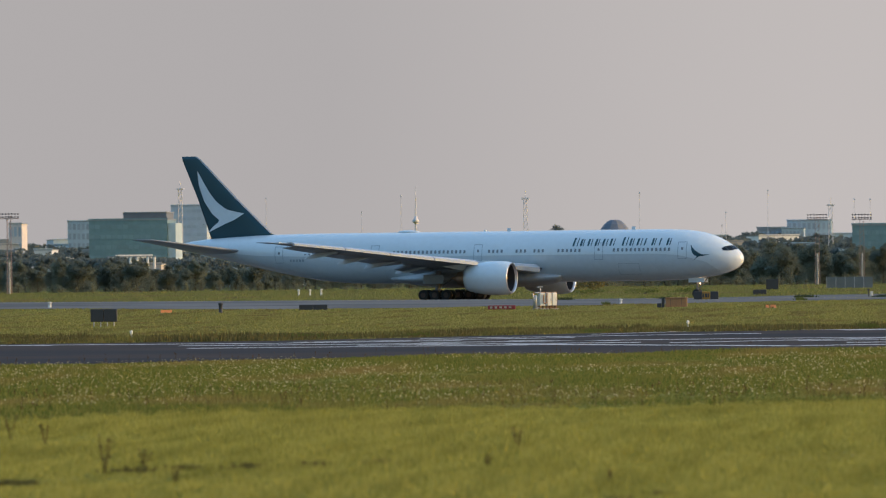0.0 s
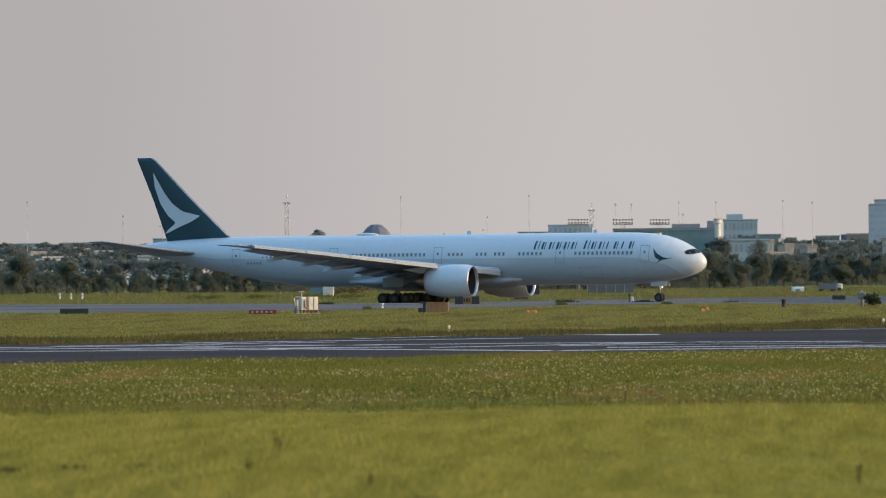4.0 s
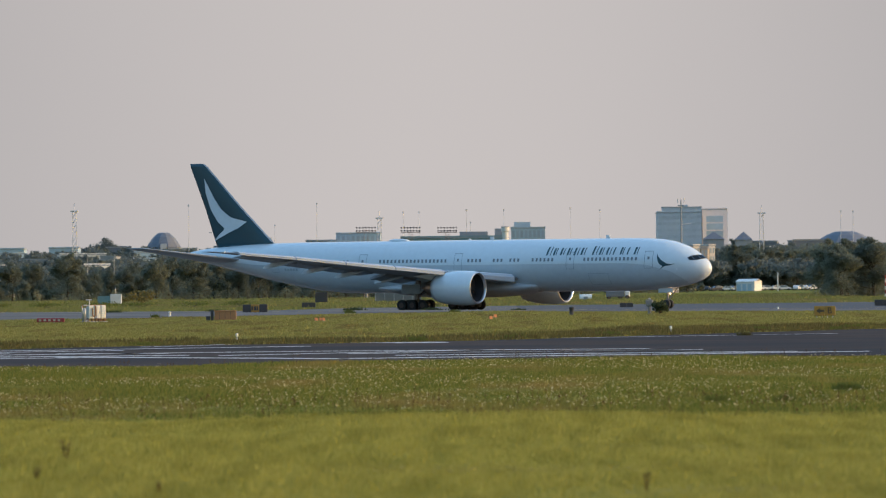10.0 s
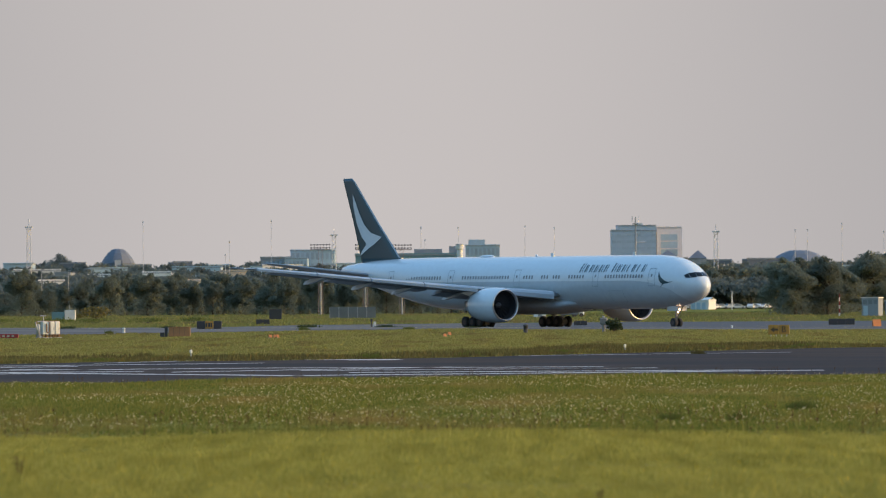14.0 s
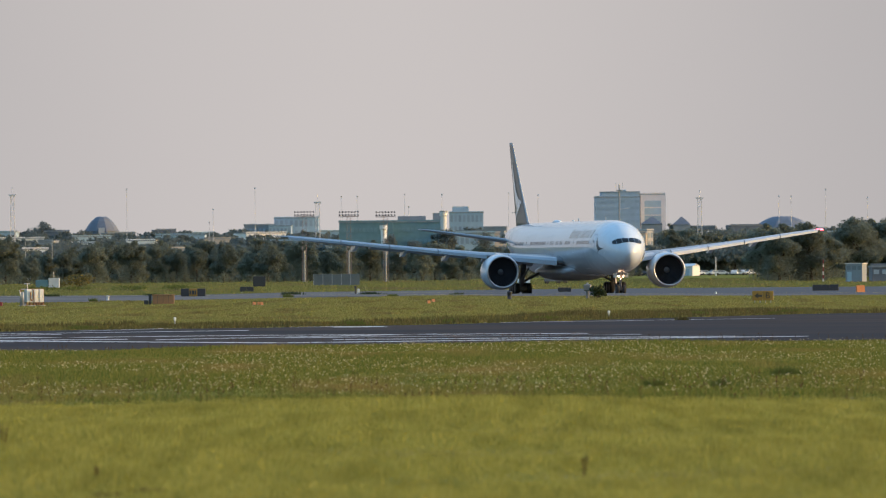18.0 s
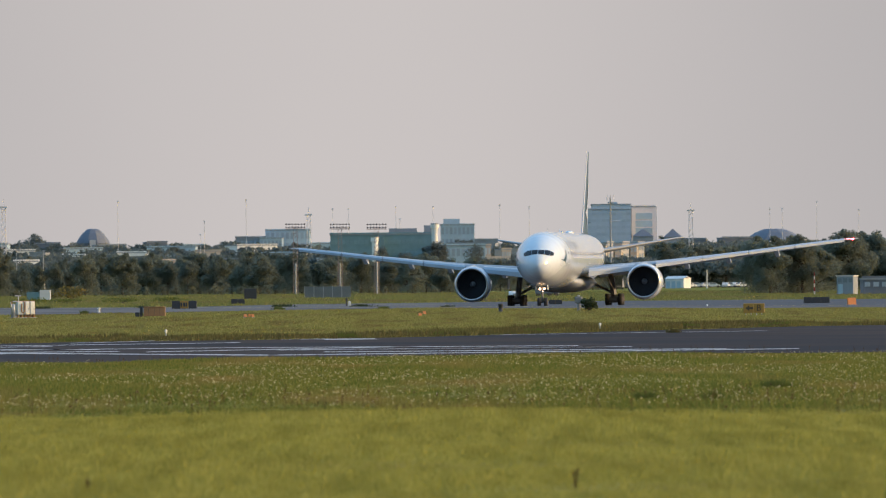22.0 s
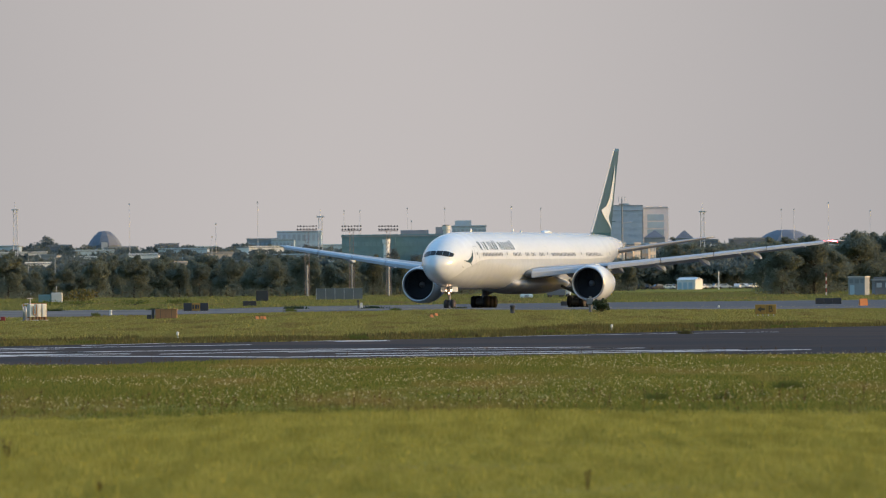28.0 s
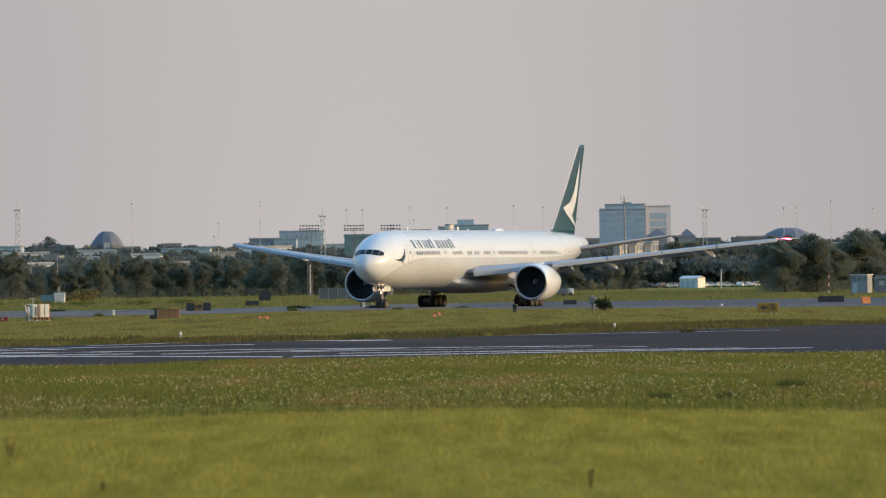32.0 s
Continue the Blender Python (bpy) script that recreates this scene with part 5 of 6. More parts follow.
# ---- trees ----
def tree(seed, h, material, label, group, clumps=21000, name="tree"):
    """Broad-leaved tree: forked trunk, limbs to every bough, an uneven crown of many small leaf clumps that reaches low."""
    rng = random.Random(seed)
    t = thing(name, 0, -400 - 30 * seed, 0, label=label, category=name, group=group)
    bm = bmesh.new()
    top = h * rng.uniform(0.5, 0.6)
    rod(bm, (0, 0, -0.1), (0.1, 0, top), 0.028 * h, 0.012 * h, 7)
    boughs = [(0, 0, h * 0.16, 0.33 * h, 0.2 * h), (0, 0, h * 0.42, 0.3 * h, 0.34 * h)]
    for i in range(7):
        a, u = TAU * (i + rng.uniform(-0.3, 0.3)) / 7, rng.uniform(0.25, 0.8)
        r = h * rng.uniform(0.12, 0.26) * (1.15 - 0.6 * u)
        boughs.append((r * math.cos(a), r * math.sin(a), h * u, h * rng.uniform(0.13, 0.22), h * rng.uniform(0.13, 0.22)))
    boughs.append((rng.uniform(-0.06, 0.06) * h, 0, h * 0.8, h * 0.16, h * 0.19))
    sprays = []
    for i in range(26):
        cx, cy, cz, r, rz = rng.choice(boughs)
        a, e = rng.uniform(0, TAU), rng.uniform(-0.4, 1.3)
        p = (cx + r * math.cos(a) * math.cos(e), cy + r * math.sin(a) * math.cos(e), cz + rz * math.sin(e))
        k = rng.uniform(0.05, 0.1) * h
        sprays.append((*p, k, k * 0.9))
        rod(bm, (0.05, 0, min(top, p[2] * 0.7)), p, 0.011 * h, 0.003 * h, 5)
    part("trunk", bm, M_BARK, t)
    v, f = leaf_cloud(rng, clumps, sprays + boughs * 4, 0.0115 * h, 0.2)
    part("crown", (v, f), material, t, "uneven leafy crown")
    return t


KINDS = [tree(k, 8.0, M_HAZED_LEAF, "dark green broad-leaved tree on the airfield boundary", "boundary trees") for k in range(6)]
SHRUBS = [tree(30 + k, 8.0, M_HAZED_SHRUB, "low yellow-green shrub at the foot of the trees", "boundary shrubs", 5000, "shrub") for k in range(3)]
FAR_KINDS = [tree(10 + k, 10.0, M_HAZED_LEAF_FAR, "tree paled grey-green for haze among the distant roofs", "distant trees", 11000) for k in range(4)]


def plant(kinds, rows, seed):
    rng = random.Random(seed)
    first = {}
    for x, y, h in rows:
        k = rng.choice(kinds)
        s = h / (10.0 if kinds is FAR_KINDS else 8.0)
        m = pose(x, y, 0, 0, 0, rng.uniform(0, 360)) @ Matrix.Diagonal((s * rng.uniform(0.95, 1.4), s * rng.uniform(0.95, 1.4), s, 1))
        if k.name not in first:
            first[k.name] = True
            k.matrix_basis = m
        else:
            c = k.copy()
            scene.collection.objects.link(c)
            for o in k.children:
                q = o.copy()
                scene.collection.objects.link(q)
                q.parent = c
            c.matrix_basis = m


# height of the boundary trees along the horizon: bearing, metres
CANOPY = [(-0.13, 7.6), (-0.106, 7.2), (-0.1, 6.6), (-0.09, 6.6), (-0.08, 4.8), (-0.056, 4.8), (-0.046, 7.2), (-0.04, 9.0), (-0.012, 9.2), (0.0, 8.6), (0.006, 7.6), (0.02, 7.4), (0.07, 7.4)]
rng = random.Random(11)
rows = []
for i in range(158):
    az = -0.124 + 0.146 * (i + rng.uniform(-0.5, 0.5)) / 157
    y = rng.uniform(1850, 2020) if az < 0.004 else rng.uniform(2080, 2200)
    h = lerp_rows(CANOPY, az)[0]
    tall = 1.75 if h < 6 and rng.random() < 0.13 else rng.uniform(0.72, 1.08)
    rows.append((az * y, y, h * tall))
for i in range(13):
    az = 0.0388 + 0.0066 * (i + rng.uniform(-0.4, 0.4)) / 12
    rows.append((az * (y := rng.uniform(1520, 1660)), y, 9.6 * rng.uniform(0.75, 1.1)))
for i in range(28):
    az = 0.0455 + 0.02 * (i + rng.uniform(-0.4, 0.4)) / 27
    rows.append((az * (y := rng.uniform(1780, 1960)), y, 11.4 * rng.uniform(0.75, 1.1)))
for i in range(30):
    az = 0.0185 + 0.0215 * (i + rng.uniform(-0.4, 0.4)) / 29
    rows.append((az * 2480, 2480 + rng.uniform(0, 60), (8.6 if az < 0.0265 else 12.5) * rng.uniform(0.85, 1.1)))
plant(KINDS, rows, 1)
rows = []
for i in range(80):
    az = -0.124 + 0.146 * (i + rng.uniform(-0.5, 0.5)) / 79
    rows.append((az * (y := rng.uniform(1780, 1860) if az < 0.004 else rng.uniform(2000, 2080)), y, rng.uniform(1.4, 3.0)))
plant(SHRUBS, rows, 3)
rows = []
for i in range(60):
    az = -0.122 + 0.186 * (i + rng.uniform(-0.4, 0.4)) / 59
    y = rng.uniform(2150, 2350)
    if 0.016 < az < 0.037:
        y += 560
    rows.append((az * y, y, lerp_rows(((-0.13, 8.6), (-0.104, 8.2), (-0.1, 5.6), (-0.085, 6.0), (-0.075, 7.2), (-0.05, 7.6), (-0.04, 9.8), (-0.008, 9.6), (-0.003, 12.6), (0.006, 12.0), (0.012, 10.0), (0.03, 9.6), (0.034, 12.0), (0.07, 12.0)), az)[0] * rng.uniform(0.7, 1.12)))
rows += [(-183.5, 3790, 21.6), (-179.5, 3800, 24.0), (-176.5, 3795, 22.6)]
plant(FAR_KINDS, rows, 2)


# rows of roofs and trees towards the skyline: distance, rise of the roofs over the eye per metre of distance
ROWS = ((2560, 0.0026), (2920, 0.0034), (3300, 0.0040), (3700, 0.0045))


def far_woods():
    """Countless treetops in uneven rows before the distant roofs, in one mesh."""
    r = random.Random(31)
    v, f = [], []
    for row, (dist, rise) in enumerate(ROWS):
        for i in range(250):
            az = -0.122 + 0.186 * (i + r.uniform(-0.7, 0.7)) / 249
            clump = 0.5 + 0.5 * math.sin(az * 190 + 2.1 * row) * math.sin(az * 77 + row)
            y = dist - r.uniform(15, 130)
            h = 3.49 + y * rise * (r.uniform(0.8, 0.93) + 0.13 * clump * r.random() + 0.06 * (r.random() > 0.9))
            w = r.uniform(2.2, 5.0)
            lobes = [(az * y + r.uniform(-w, w), y + r.uniform(-w, w), h - r.uniform(0.7, 2.6), w * r.uniform(0.25, 0.5), r.uniform(0.5, 0.9)) for k in range(8)]
            lobes += [(az * y, y, h - 3.0, w, 2.4)] * 3
            a, b = leaf_cloud(r, 230, lobes, 0.5)
            f += [tuple(q + len(v) for q in p) for p in b]
            v += a
    tagged(new("far_woods", mesh_from("far_woods", v, f, M_HAZED_LEAF_FAR)), label="treetops paled grey-green for haze between the distant roofs", category="woods", kind="stuff")


far_woods()


# ---- buildings on the skyline ----
def building(name, x0, x1, y, top, depth, wall, label, floors=0, bays=0, base=0.0, roof=None, win=(0.62, 0.6), category="building", side_mat=None, group="", pane=None, turn=0):
    """Block with roof slab, parapet and rows of real window panes on the front and the lit end."""
    w = x1 - x0
    t = thing(name, (x0 + x1) / 2, y, 0, turn, label=label, category=category, group=group)
    part("wall", boxes((-w / 2, w / 2, 0, depth, 0, top - 0.4)), wall, t)
    if side_mat:
        part("end_wall", boxes((w / 2, w / 2 + 0.4, 0, depth, 0, top - 0.4)), side_mat, t)
    r = part("roof", boxes((-w / 2 - 0.2, w / 2 + 0.2, -0.2, depth + 0.2, top - 0.4, top - 0.1)), roof or M_GREY, t)
    part("parapet", boxes((-w / 2 - 0.2, w / 2 + 0.2, -0.2, 0.1, top - 0.1, top + 0.25)), wall, r)
    if floors:
        fh = (top - base - 0.6) / floors
        bw = w / bays
        me = mesh_from("window", [(-bw * win[0] / 2, -0.12, 0), (bw * win[0] / 2, -0.12, 0), (bw * win[0] / 2, -0.12, fh * win[1]), (-bw * win[0] / 2, -0.12, fh * win[1])], [(0, 1, 2, 3)], pane or M_FARPANE)
        for f in range(floors):
            for b in range(bays):
                o = part("window", me, pane or M_FARPANE, t)
                o.location = (-w / 2 + bw * (b + 0.5), 0, base + fh * (f + 0.25))
    return t


def rooftop(t, rows, material):
    for a, b, z0, z1 in rows:
        part("roof_plant", boxes((a, b, 3, 9, z0, z1)), material, t)


# long teal terminal building with stepped roofs
t = building("terminal_building", -28.67, -13.43, 2400, 16.18, 40, M_TEAL, "long teal glass-fronted building with stepped roof", 3, 14, 6.0, win=(0.8, 0.35), pane=M_TEALPANE)
t = building("terminal_building", -13.46, 1.33, 2405, 16.21, 40, M_TEAL, "long teal glass-fronted building with stepped roof", 3, 12, 6.0, win=(0.8, 0.35), pane=M_TEALPANE)
rooftop(t, ((-6, 2, 15, 17.6), (4, 7.2, 15, 18.4)), M_GREY)
building("low_annex", 1.28, 15.34, 2390, 12.79, 25, M_BLUEGREY, "low blue-grey annex behind the trees", 2, 10, 5.0)
for u_x, top in ((-15.89, 14.90), (0.97, 18.55)):
    t = thing("round_tower", u_x, 2380, 0, label="pale round concrete stair tower", category="tower")
    part("shaft", loft([[(r * math.cos(TAU * j / 16), r * math.sin(TAU * j / 16), z) for j in range(16)] for z, r in ((0, 0.85), (top - 1.2, 0.85), (top - 1.1, 1.15), (top, 1.15))]), M_WHITE, t, smooth=False)
    part("cap", rods(((0, 0, top), (0, 0, top + 0.25), 1.2), n=14), M_GREY, t)
# tall office tower: blue-grey block and a block with warm sunlight put into its wall colour
t = building("office_tower", 61.55, 79.24, 3350, 30.2, 26, M_TOWER, "tall blue-grey office tower with rows of windows", 9, 9, 6.0, win=(0.85, 0.4), pane=M_TOWERPANE)
part("upper_block", boxes((-6.6, 8.8, 0.05, 24, 30.1, 31.9)), M_TOWER, t)
part("upper_roof", boxes((-6.8, 9.0, -0.15, 24.2, 31.9, 32.15)), M_GREY, t)
rooftop(t, ((1, 3.5, 32.0, 32.9),), M_BLUEGREY)
t = building("office_tower", 79.80, 89.47, 3365, 31.35, 26, M_TOWERLIT, "tall pale office tower with a recessed glazed front", side_mat=M_TOWERLIT)
for k in range(7):
    part("glazed_band", boxes((-3.2, 3.4, -0.12, 0.0, 8 + 3.0 * k, 10.5 + 3.0 * k)), M_TOWERPANE, t, "grey-green glazed band")
building("distant_block", -74.83, -64.98, 3685, 21.63, 30, M_BLUEGREY, "distant blue-grey flat-roofed block", 3, 6, 6.0)
building("distant_block", -73.02, -53.62, 3720, 25.21, 30, M_BLUEGREY, "distant grey-blue flat-roofed block", 4, 9, 6.0)
building("distant_block", -85.78, -72.17, 3700, 22.06, 30, M_GREY, "distant grey low block", 2, 7, 6.0)
t = building("distant_block", 3.95, 18.39, 3600, 26.16, 30, M_BLUEGREY, "distant pale blue block with a rooftop step", 4, 8, 6.0)
rooftop(t, ((-6, 1, 25, 28.5),), M_BLUEGREY)
# the left end of the skyline: glass block, tower with a mast
t = building("glass_block", -276.79, -251.6, 2700, 21.98, 30, M_TEAL, "wide teal glass block with a dark raised roof", 5, 14, 5.0, win=(0.85, 0.4), pane=M_TEALPANE)
part("upper_block", boxes((-1.6, 12.3, 0.6, 26, 21.9, 24.0)), M_SLATE, t, "dark raised roof storey")
part("upper_roof", boxes((-1.8, 12.5, 0.4, 26.2, 24.0, 24.25)), M_GREY, t)
part("end_wall", boxes((12.8, 15.2, 1.0, 24, 0, 20.6)), M_BLUEGREY, t, "pale grey end wall")
building("distant_block", -346.70, -337.88, 3300, 25.62, 25, M_BLUEGREY, "pale blue-grey block with regular windows", 5, 5, 6.0)
t = building("office_tower", -310.69, -296.36, 3350, 31.77, 26, M_TOWER, "tall blue-grey office tower with rows of windows", 8, 7, 6.0, win=(0.85, 0.4), pane=M_TOWERPANE)
building("office_tower", -297.46, -288.02, 3365, 31.76, 26, M_TOWERLIT, "tall pale office tower with banded windows", 8, 5, 6.0, win=(0.95, 0.4), side_mat=M_BRICK, pane=M_PALEPANE)
building("distant_hall", -381.06, -375.83, 3400, 25.65, 20, M_CONC, "pale tower-like hall at the end of the skyline", 3, 3, 6.0)
# rows of low pale warehouses between the trees
rng = random.Random(21)
# last row is blue-grey: skyline haze put into its wall colours
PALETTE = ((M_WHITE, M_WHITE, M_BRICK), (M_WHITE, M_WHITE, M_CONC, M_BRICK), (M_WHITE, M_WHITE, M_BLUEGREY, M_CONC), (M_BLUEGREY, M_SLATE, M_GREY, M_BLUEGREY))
for row, (dist, rise) in enumerate(ROWS):
    az = -0.122
    while az < 0.062:
        w = rng.uniform(5, 12) if row < 2 else rng.uniform(8, 22)
        y = dist + rng.uniform(0, 40)
        if not (row < 2 and 0.014 < az < 0.034):
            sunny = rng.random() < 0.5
            # sunny walls take pale colours, the others cooler ones standing for shade
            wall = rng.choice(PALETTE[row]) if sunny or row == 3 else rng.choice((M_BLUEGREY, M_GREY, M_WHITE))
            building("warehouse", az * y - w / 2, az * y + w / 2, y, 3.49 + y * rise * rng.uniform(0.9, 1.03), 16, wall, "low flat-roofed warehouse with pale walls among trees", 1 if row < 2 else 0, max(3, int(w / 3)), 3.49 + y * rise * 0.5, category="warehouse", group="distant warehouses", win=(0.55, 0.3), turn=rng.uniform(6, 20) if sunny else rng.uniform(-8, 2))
        az += (w + rng.uniform(3, 22)) / y
# every second block is paler and turned, standing for a sunlit gable
for i in range(6):
    building("apartment_block", 53.6 + 2.6 * i, 53.6 + 2.6 * i + 2.1, 2700 + 5 * i, 13.7 + 0.7 * (i % 2), 5, M_CONC if i % 2 else M_BRICK, "apartment block, sunlit gables drawn as paler blocks", 4, 2, 3.0, group="apartment blocks", turn=24 if i % 2 else -6)
for x0, x1, y, top in ((14.5, 18.5, 2620, 13.6), (22.0, 25.0, 2650, 12.4), (28.5, 31.5, 2600, 11.4), (5.5, 8.5, 2640, 12.6)):
    building("apartment_block", x0, x1, y, top, 9, M_BRICK, "buff apartment block with sunlit walls", 3, 4, 3.5, group="apartment blocks", turn=14)
# white chimneys and small lit stacks at the left
for k, u in enumerate((-214.77, -213.01, -210.21, -208.45)):
    t = thing("vent_stack", u, 2200, 0, label="white vent stack on a low roof", category="chimney", group="vent stacks")
    part("stack", rods(((0, 0, 0), (0, 0, 8.55), 0.36), n=10), M_WHITE, t)
    part("cap", rods(((0, 0, 8.55), (0, 0, 8.8), 0.45), n=10), M_GREY, t)
building("stack_house", -217.33, -207.01, 2203, 6.97, 12, M_BRICK, "low brick plant room below the vent stacks", 1, 5, 1.5)


def dome(x, y, r, h, base, label, material=None):
    t = thing("domed_roof", x, y, 0, label=label, category="building")
    part("wall", loft([[(1.2 * r * math.cos(TAU * j / 10), 1.2 * r * math.sin(TAU * j / 10), z) for j in range(10)] for z in (0, base)]), M_SLATE, t)
    part("doorway", boxes((-0.2 * r, 0.25 * r, -1.2 * r, -1.0 * r, base - 2.5, base + 0.22 * h)), M_CONC, t, "pale doorway")
    ribs = [(1.2, 0), (1.0, 0.34), (0.72, 0.7), (0.42, 0.95), (0.3, 0.99), (0.1, 1.0)]
    part("dome", loft([[(1.04 * r * k * math.cos(TAU * j / 10), 1.04 * r * k * math.sin(TAU * j / 10), base + h * q) for j in range(10)] for k, q in ribs]), material or M_SLATE, t, "dark faceted domed roof")


def pyramid(x, y, r, h, base, label):
    t = thing("pyramid_roof_hall", x, y, 0, label=label, category="building")
    part("wall", boxes((-r, r, -r, r, 0, base)), M_GREY, t)
    part("roof", loft([[(-k, -k, z), (k, -k, z), (k, k, z), (-k, k, z)] for k, z in ((r * 1.08, base), (r * 0.06, base + h))]), M_SLATE, t)


dome(-152.09, 3800, 6.19, 6.51, 20.22, "dark domed salt store with a pale doorway")
dome(158.06, 3900, 11.47, 5.74, 19.00, "broad low grey mound-like roof")
pyramid(83.46, 3335, 4.01, 2.90, 19.06, "hall with a dark pyramid roof")
pyramid(95.25, 3335, 3.34, 3.12, 18.72, "hall with a dark pyramid roof")


# ---- masts and towers ----
def lattice(t, h, w0, w1, n, r, material, name="lattice_mast"):
    bm = bmesh.new()
    for sx, sy in ((-1, -1), (1, -1), (1, 1), (-1, 1)):
        rod(bm, (sx * w0, sy * w0, 0), (sx * w1, sy * w1, h), r, r * 0.7, 5)
    for i in range(n):
        u, q = i / n, (i + 1) / n
        a, b = w0 + (w1 - w0) * u, w0 + (w1 - w0) * q
        for s in (-1, 1):
            rod(bm, (-a, s * a, h * u), (b, s * b, h * q), r * 0.5, None, 4)
            rod(bm, (s * a, a, h * u), (s * b, -b, h * q), r * 0.5, None, 4)
    return part(name, bm, material, t)


def mast(x, y, h, r=0.13, label="thin grey radio mast on the skyline"):
    t = thing("radio_mast", x, y, 0, label=label, category="mast", group="radio masts")
    part("pole", rods(((0, 0, 0), (0, 0, h), r, r * 0.5), n=6), M_MAST, t)
    part("antenna", boxes((-0.22, 0.22, -0.2, 0.2, h - 0.6, h)), M_MAST, t)


for x, y, h in ((-107.47, 2900, 30.73), (-77.85, 2900, 23.63), (-63.46, 2900, 30.85), (-33.82, 2900, 27.63), (-28.39, 2900, 27.57),
                (-12.11, 2900, 28.18), (-10.75, 2900, 23.90), (0.68, 2900, 28.04), (23.56, 2900, 28.39), (33.64, 2900, 27.70),
                (116.22, 2900, 26.48), (120.49, 2900, 26.44), (132.31, 2900, 28.65), (146.66, 2900, 25.79), (-189.49, 2900, 30.46),
                (-236.01, 2900, 30.19), (-203.10, 2900, 24.97), (-79.24, 2900, 19.18)):
    mast(x, y, h)
for x, h in ((-149.17, 31.04), (-42.69, 27.54), (90.62, 27.94), (-270.23, 35.74)):
    t = thing("lattice_tower", x, 2950, 0, label="slender grey lattice tower on the skyline", category="mast", group="radio masts")
    lattice(t, h - 2, 0.9, 0.6, 14, 0.14, M_MAST)
    part("top_platform", boxes((-1.3, 1.3, -1.3, 1.3, h - 2, h - 1.5)), M_MAST, t)
    part("aerial", rods(((0, 0, h - 1.5), (0, 0, h + 1), 0.12), n=5), M_MAST, t)
# needle tower with an observation bulge
t = thing("needle_tower", -248.05, 3900, 0, label="distant needle tower with a round pod below its spire", category="tower")
hz_top = 43.08
part("shaft", rods(((0, 0, 0), (0, 0, hz_top * 0.64), 1.1, 0.45), n=10), M_MAST, t)
part("pod", loft([[(r * math.cos(TAU * j / 16), r * math.sin(TAU * j / 16), z) for j in range(16)] for z, r in ((hz_top * 0.615, 0.5), (hz_top * 0.635, 1.5), (hz_top * 0.655, 1.6), (hz_top * 0.665, 0.9), (hz_top * 0.7, 0.45))]), M_MAST, t, smooth=True)
part("spire", rods(((0, 0, hz_top * 0.7), (0, 0, hz_top * 1.02), 0.35, 0.1), n=8), M_MAST, t)
# mast in front of the office tower
t = thing("antenna_column", 48.80, 2300, 0, label="pale column with an antenna ring in front of the office tower", category="mast")
ht = 24.93
part("column", rods(((0, 0, 0), (0, 0, ht), 0.28, 0.2), n=10), M_GREY, t)
part("antenna_ring", boxes((-0.9, 0.9, -0.6, 0.6, ht - 1.6, ht - 1.3), bevel=0.1), M_GREY, t)
part("lamp_arm", rods(((0, 0, ht - 6.6), (2.6, 0, ht - 6.4), 0.12), n=5), M_MAST, t)
for k in (-0.9, 0, 0.9):
    part("aerial", rods(((k, 0, ht - 0.8), (k, 0, ht + 0.6), 0.1), n=5), M_MAST, t)


def flood_tower(x, y, top):
    t = thing("floodlight_tower", x, y, 0, label="lattice floodlight tower with two crossbars of lamps", category="floodlight", group="floodlight towers")
    lattice(t, top - 0.6, 0.5, 0.38, 16, 0.055, M_RUSTY, "lattice")
    part("walkway", boxes((-2.1, 2.1, -0.5, 0.5, top - 1.25, top - 1.1)), M_RUSTY, t)
    for z in (top - 0.2, top - 0.85):
        part("crossbar", rods(((-2.1, 0, z), (2.1, 0, z), 0.06), n=5), M_RUSTY, t)
        for k in range(7):
            part("floodlight", boxes((-2.05 + 0.65 * k, -1.82 + 0.65 * k, -0.35, 0.1, z - 0.18, z + 0.18), bevel=0.03), M_SIGN_BLACK, t)
    part("lower_mast", rods(((0, 0, 0), (0, 0, 6.8), 0.22, 0.18), n=10), M_GALV, t, "pale grey lower mast")


for x, y, h in ((-28.63, 1780, 15.17), (-19.23, 1780, 15.08), (-11.50, 1780, 15.00), (-199.49, 1780, 17.26)):
    flood_tower(x, y, h)


# ---- far side of the airfield ----
def fence_panel_row(x0, x1, y, h, label):
    t = thing("screen_fence", (x0 + x1) / 2, y, 0, label=label, category="fence")
    n = max(3, int((x1 - x0) / 1.5))
    w = (x1 - x0) / n
    for i in range(n):
        a = -(x1 - x0) / 2 + w * i
        part("panel", boxes((a + 0.05, a + w - 0.05, -0.04, 0.04, 0.1, h)), M_SCREEN, t)
        part("post", boxes((a - 0.05, a + 0.05, -0.06, 0.06, 0, h + 0.1)), M_GALV, t)


fence_panel_row(-22.24, -14.13, 1480, 2.1, "blue-grey screen fence on the far grass")
# shed and cars on the far apron
t = thing("white_shed", 67.13, 2350, 0, -32, label="white gabled shed with a sunlit end", category="shed")
part("wall", boxes((-2.5, 3.1, 0, 3.6, 0, 2.6)), M_WHITE, t)
part("end_wall", boxes((3.1, 3.5, -0.2, 3.8, 0, 2.8)), M_CABIN, t)
part("roof", loft([[(a, -0.2, 2.6), (a, 1.8, 3.2), (a, 3.8, 2.6), (a, 1.8, 3.35)] for a in (-2.7, 3.6)]), M_WHITE, t)
# added blue-grey panels: shade of the long side put into colour
for k in range(3):
    part("open_bay", boxes((-2.2 + 1.7 * k, -1.0 + 1.7 * k, -0.06, 0, 0, 1.9)), M_BLUEGREY, t)


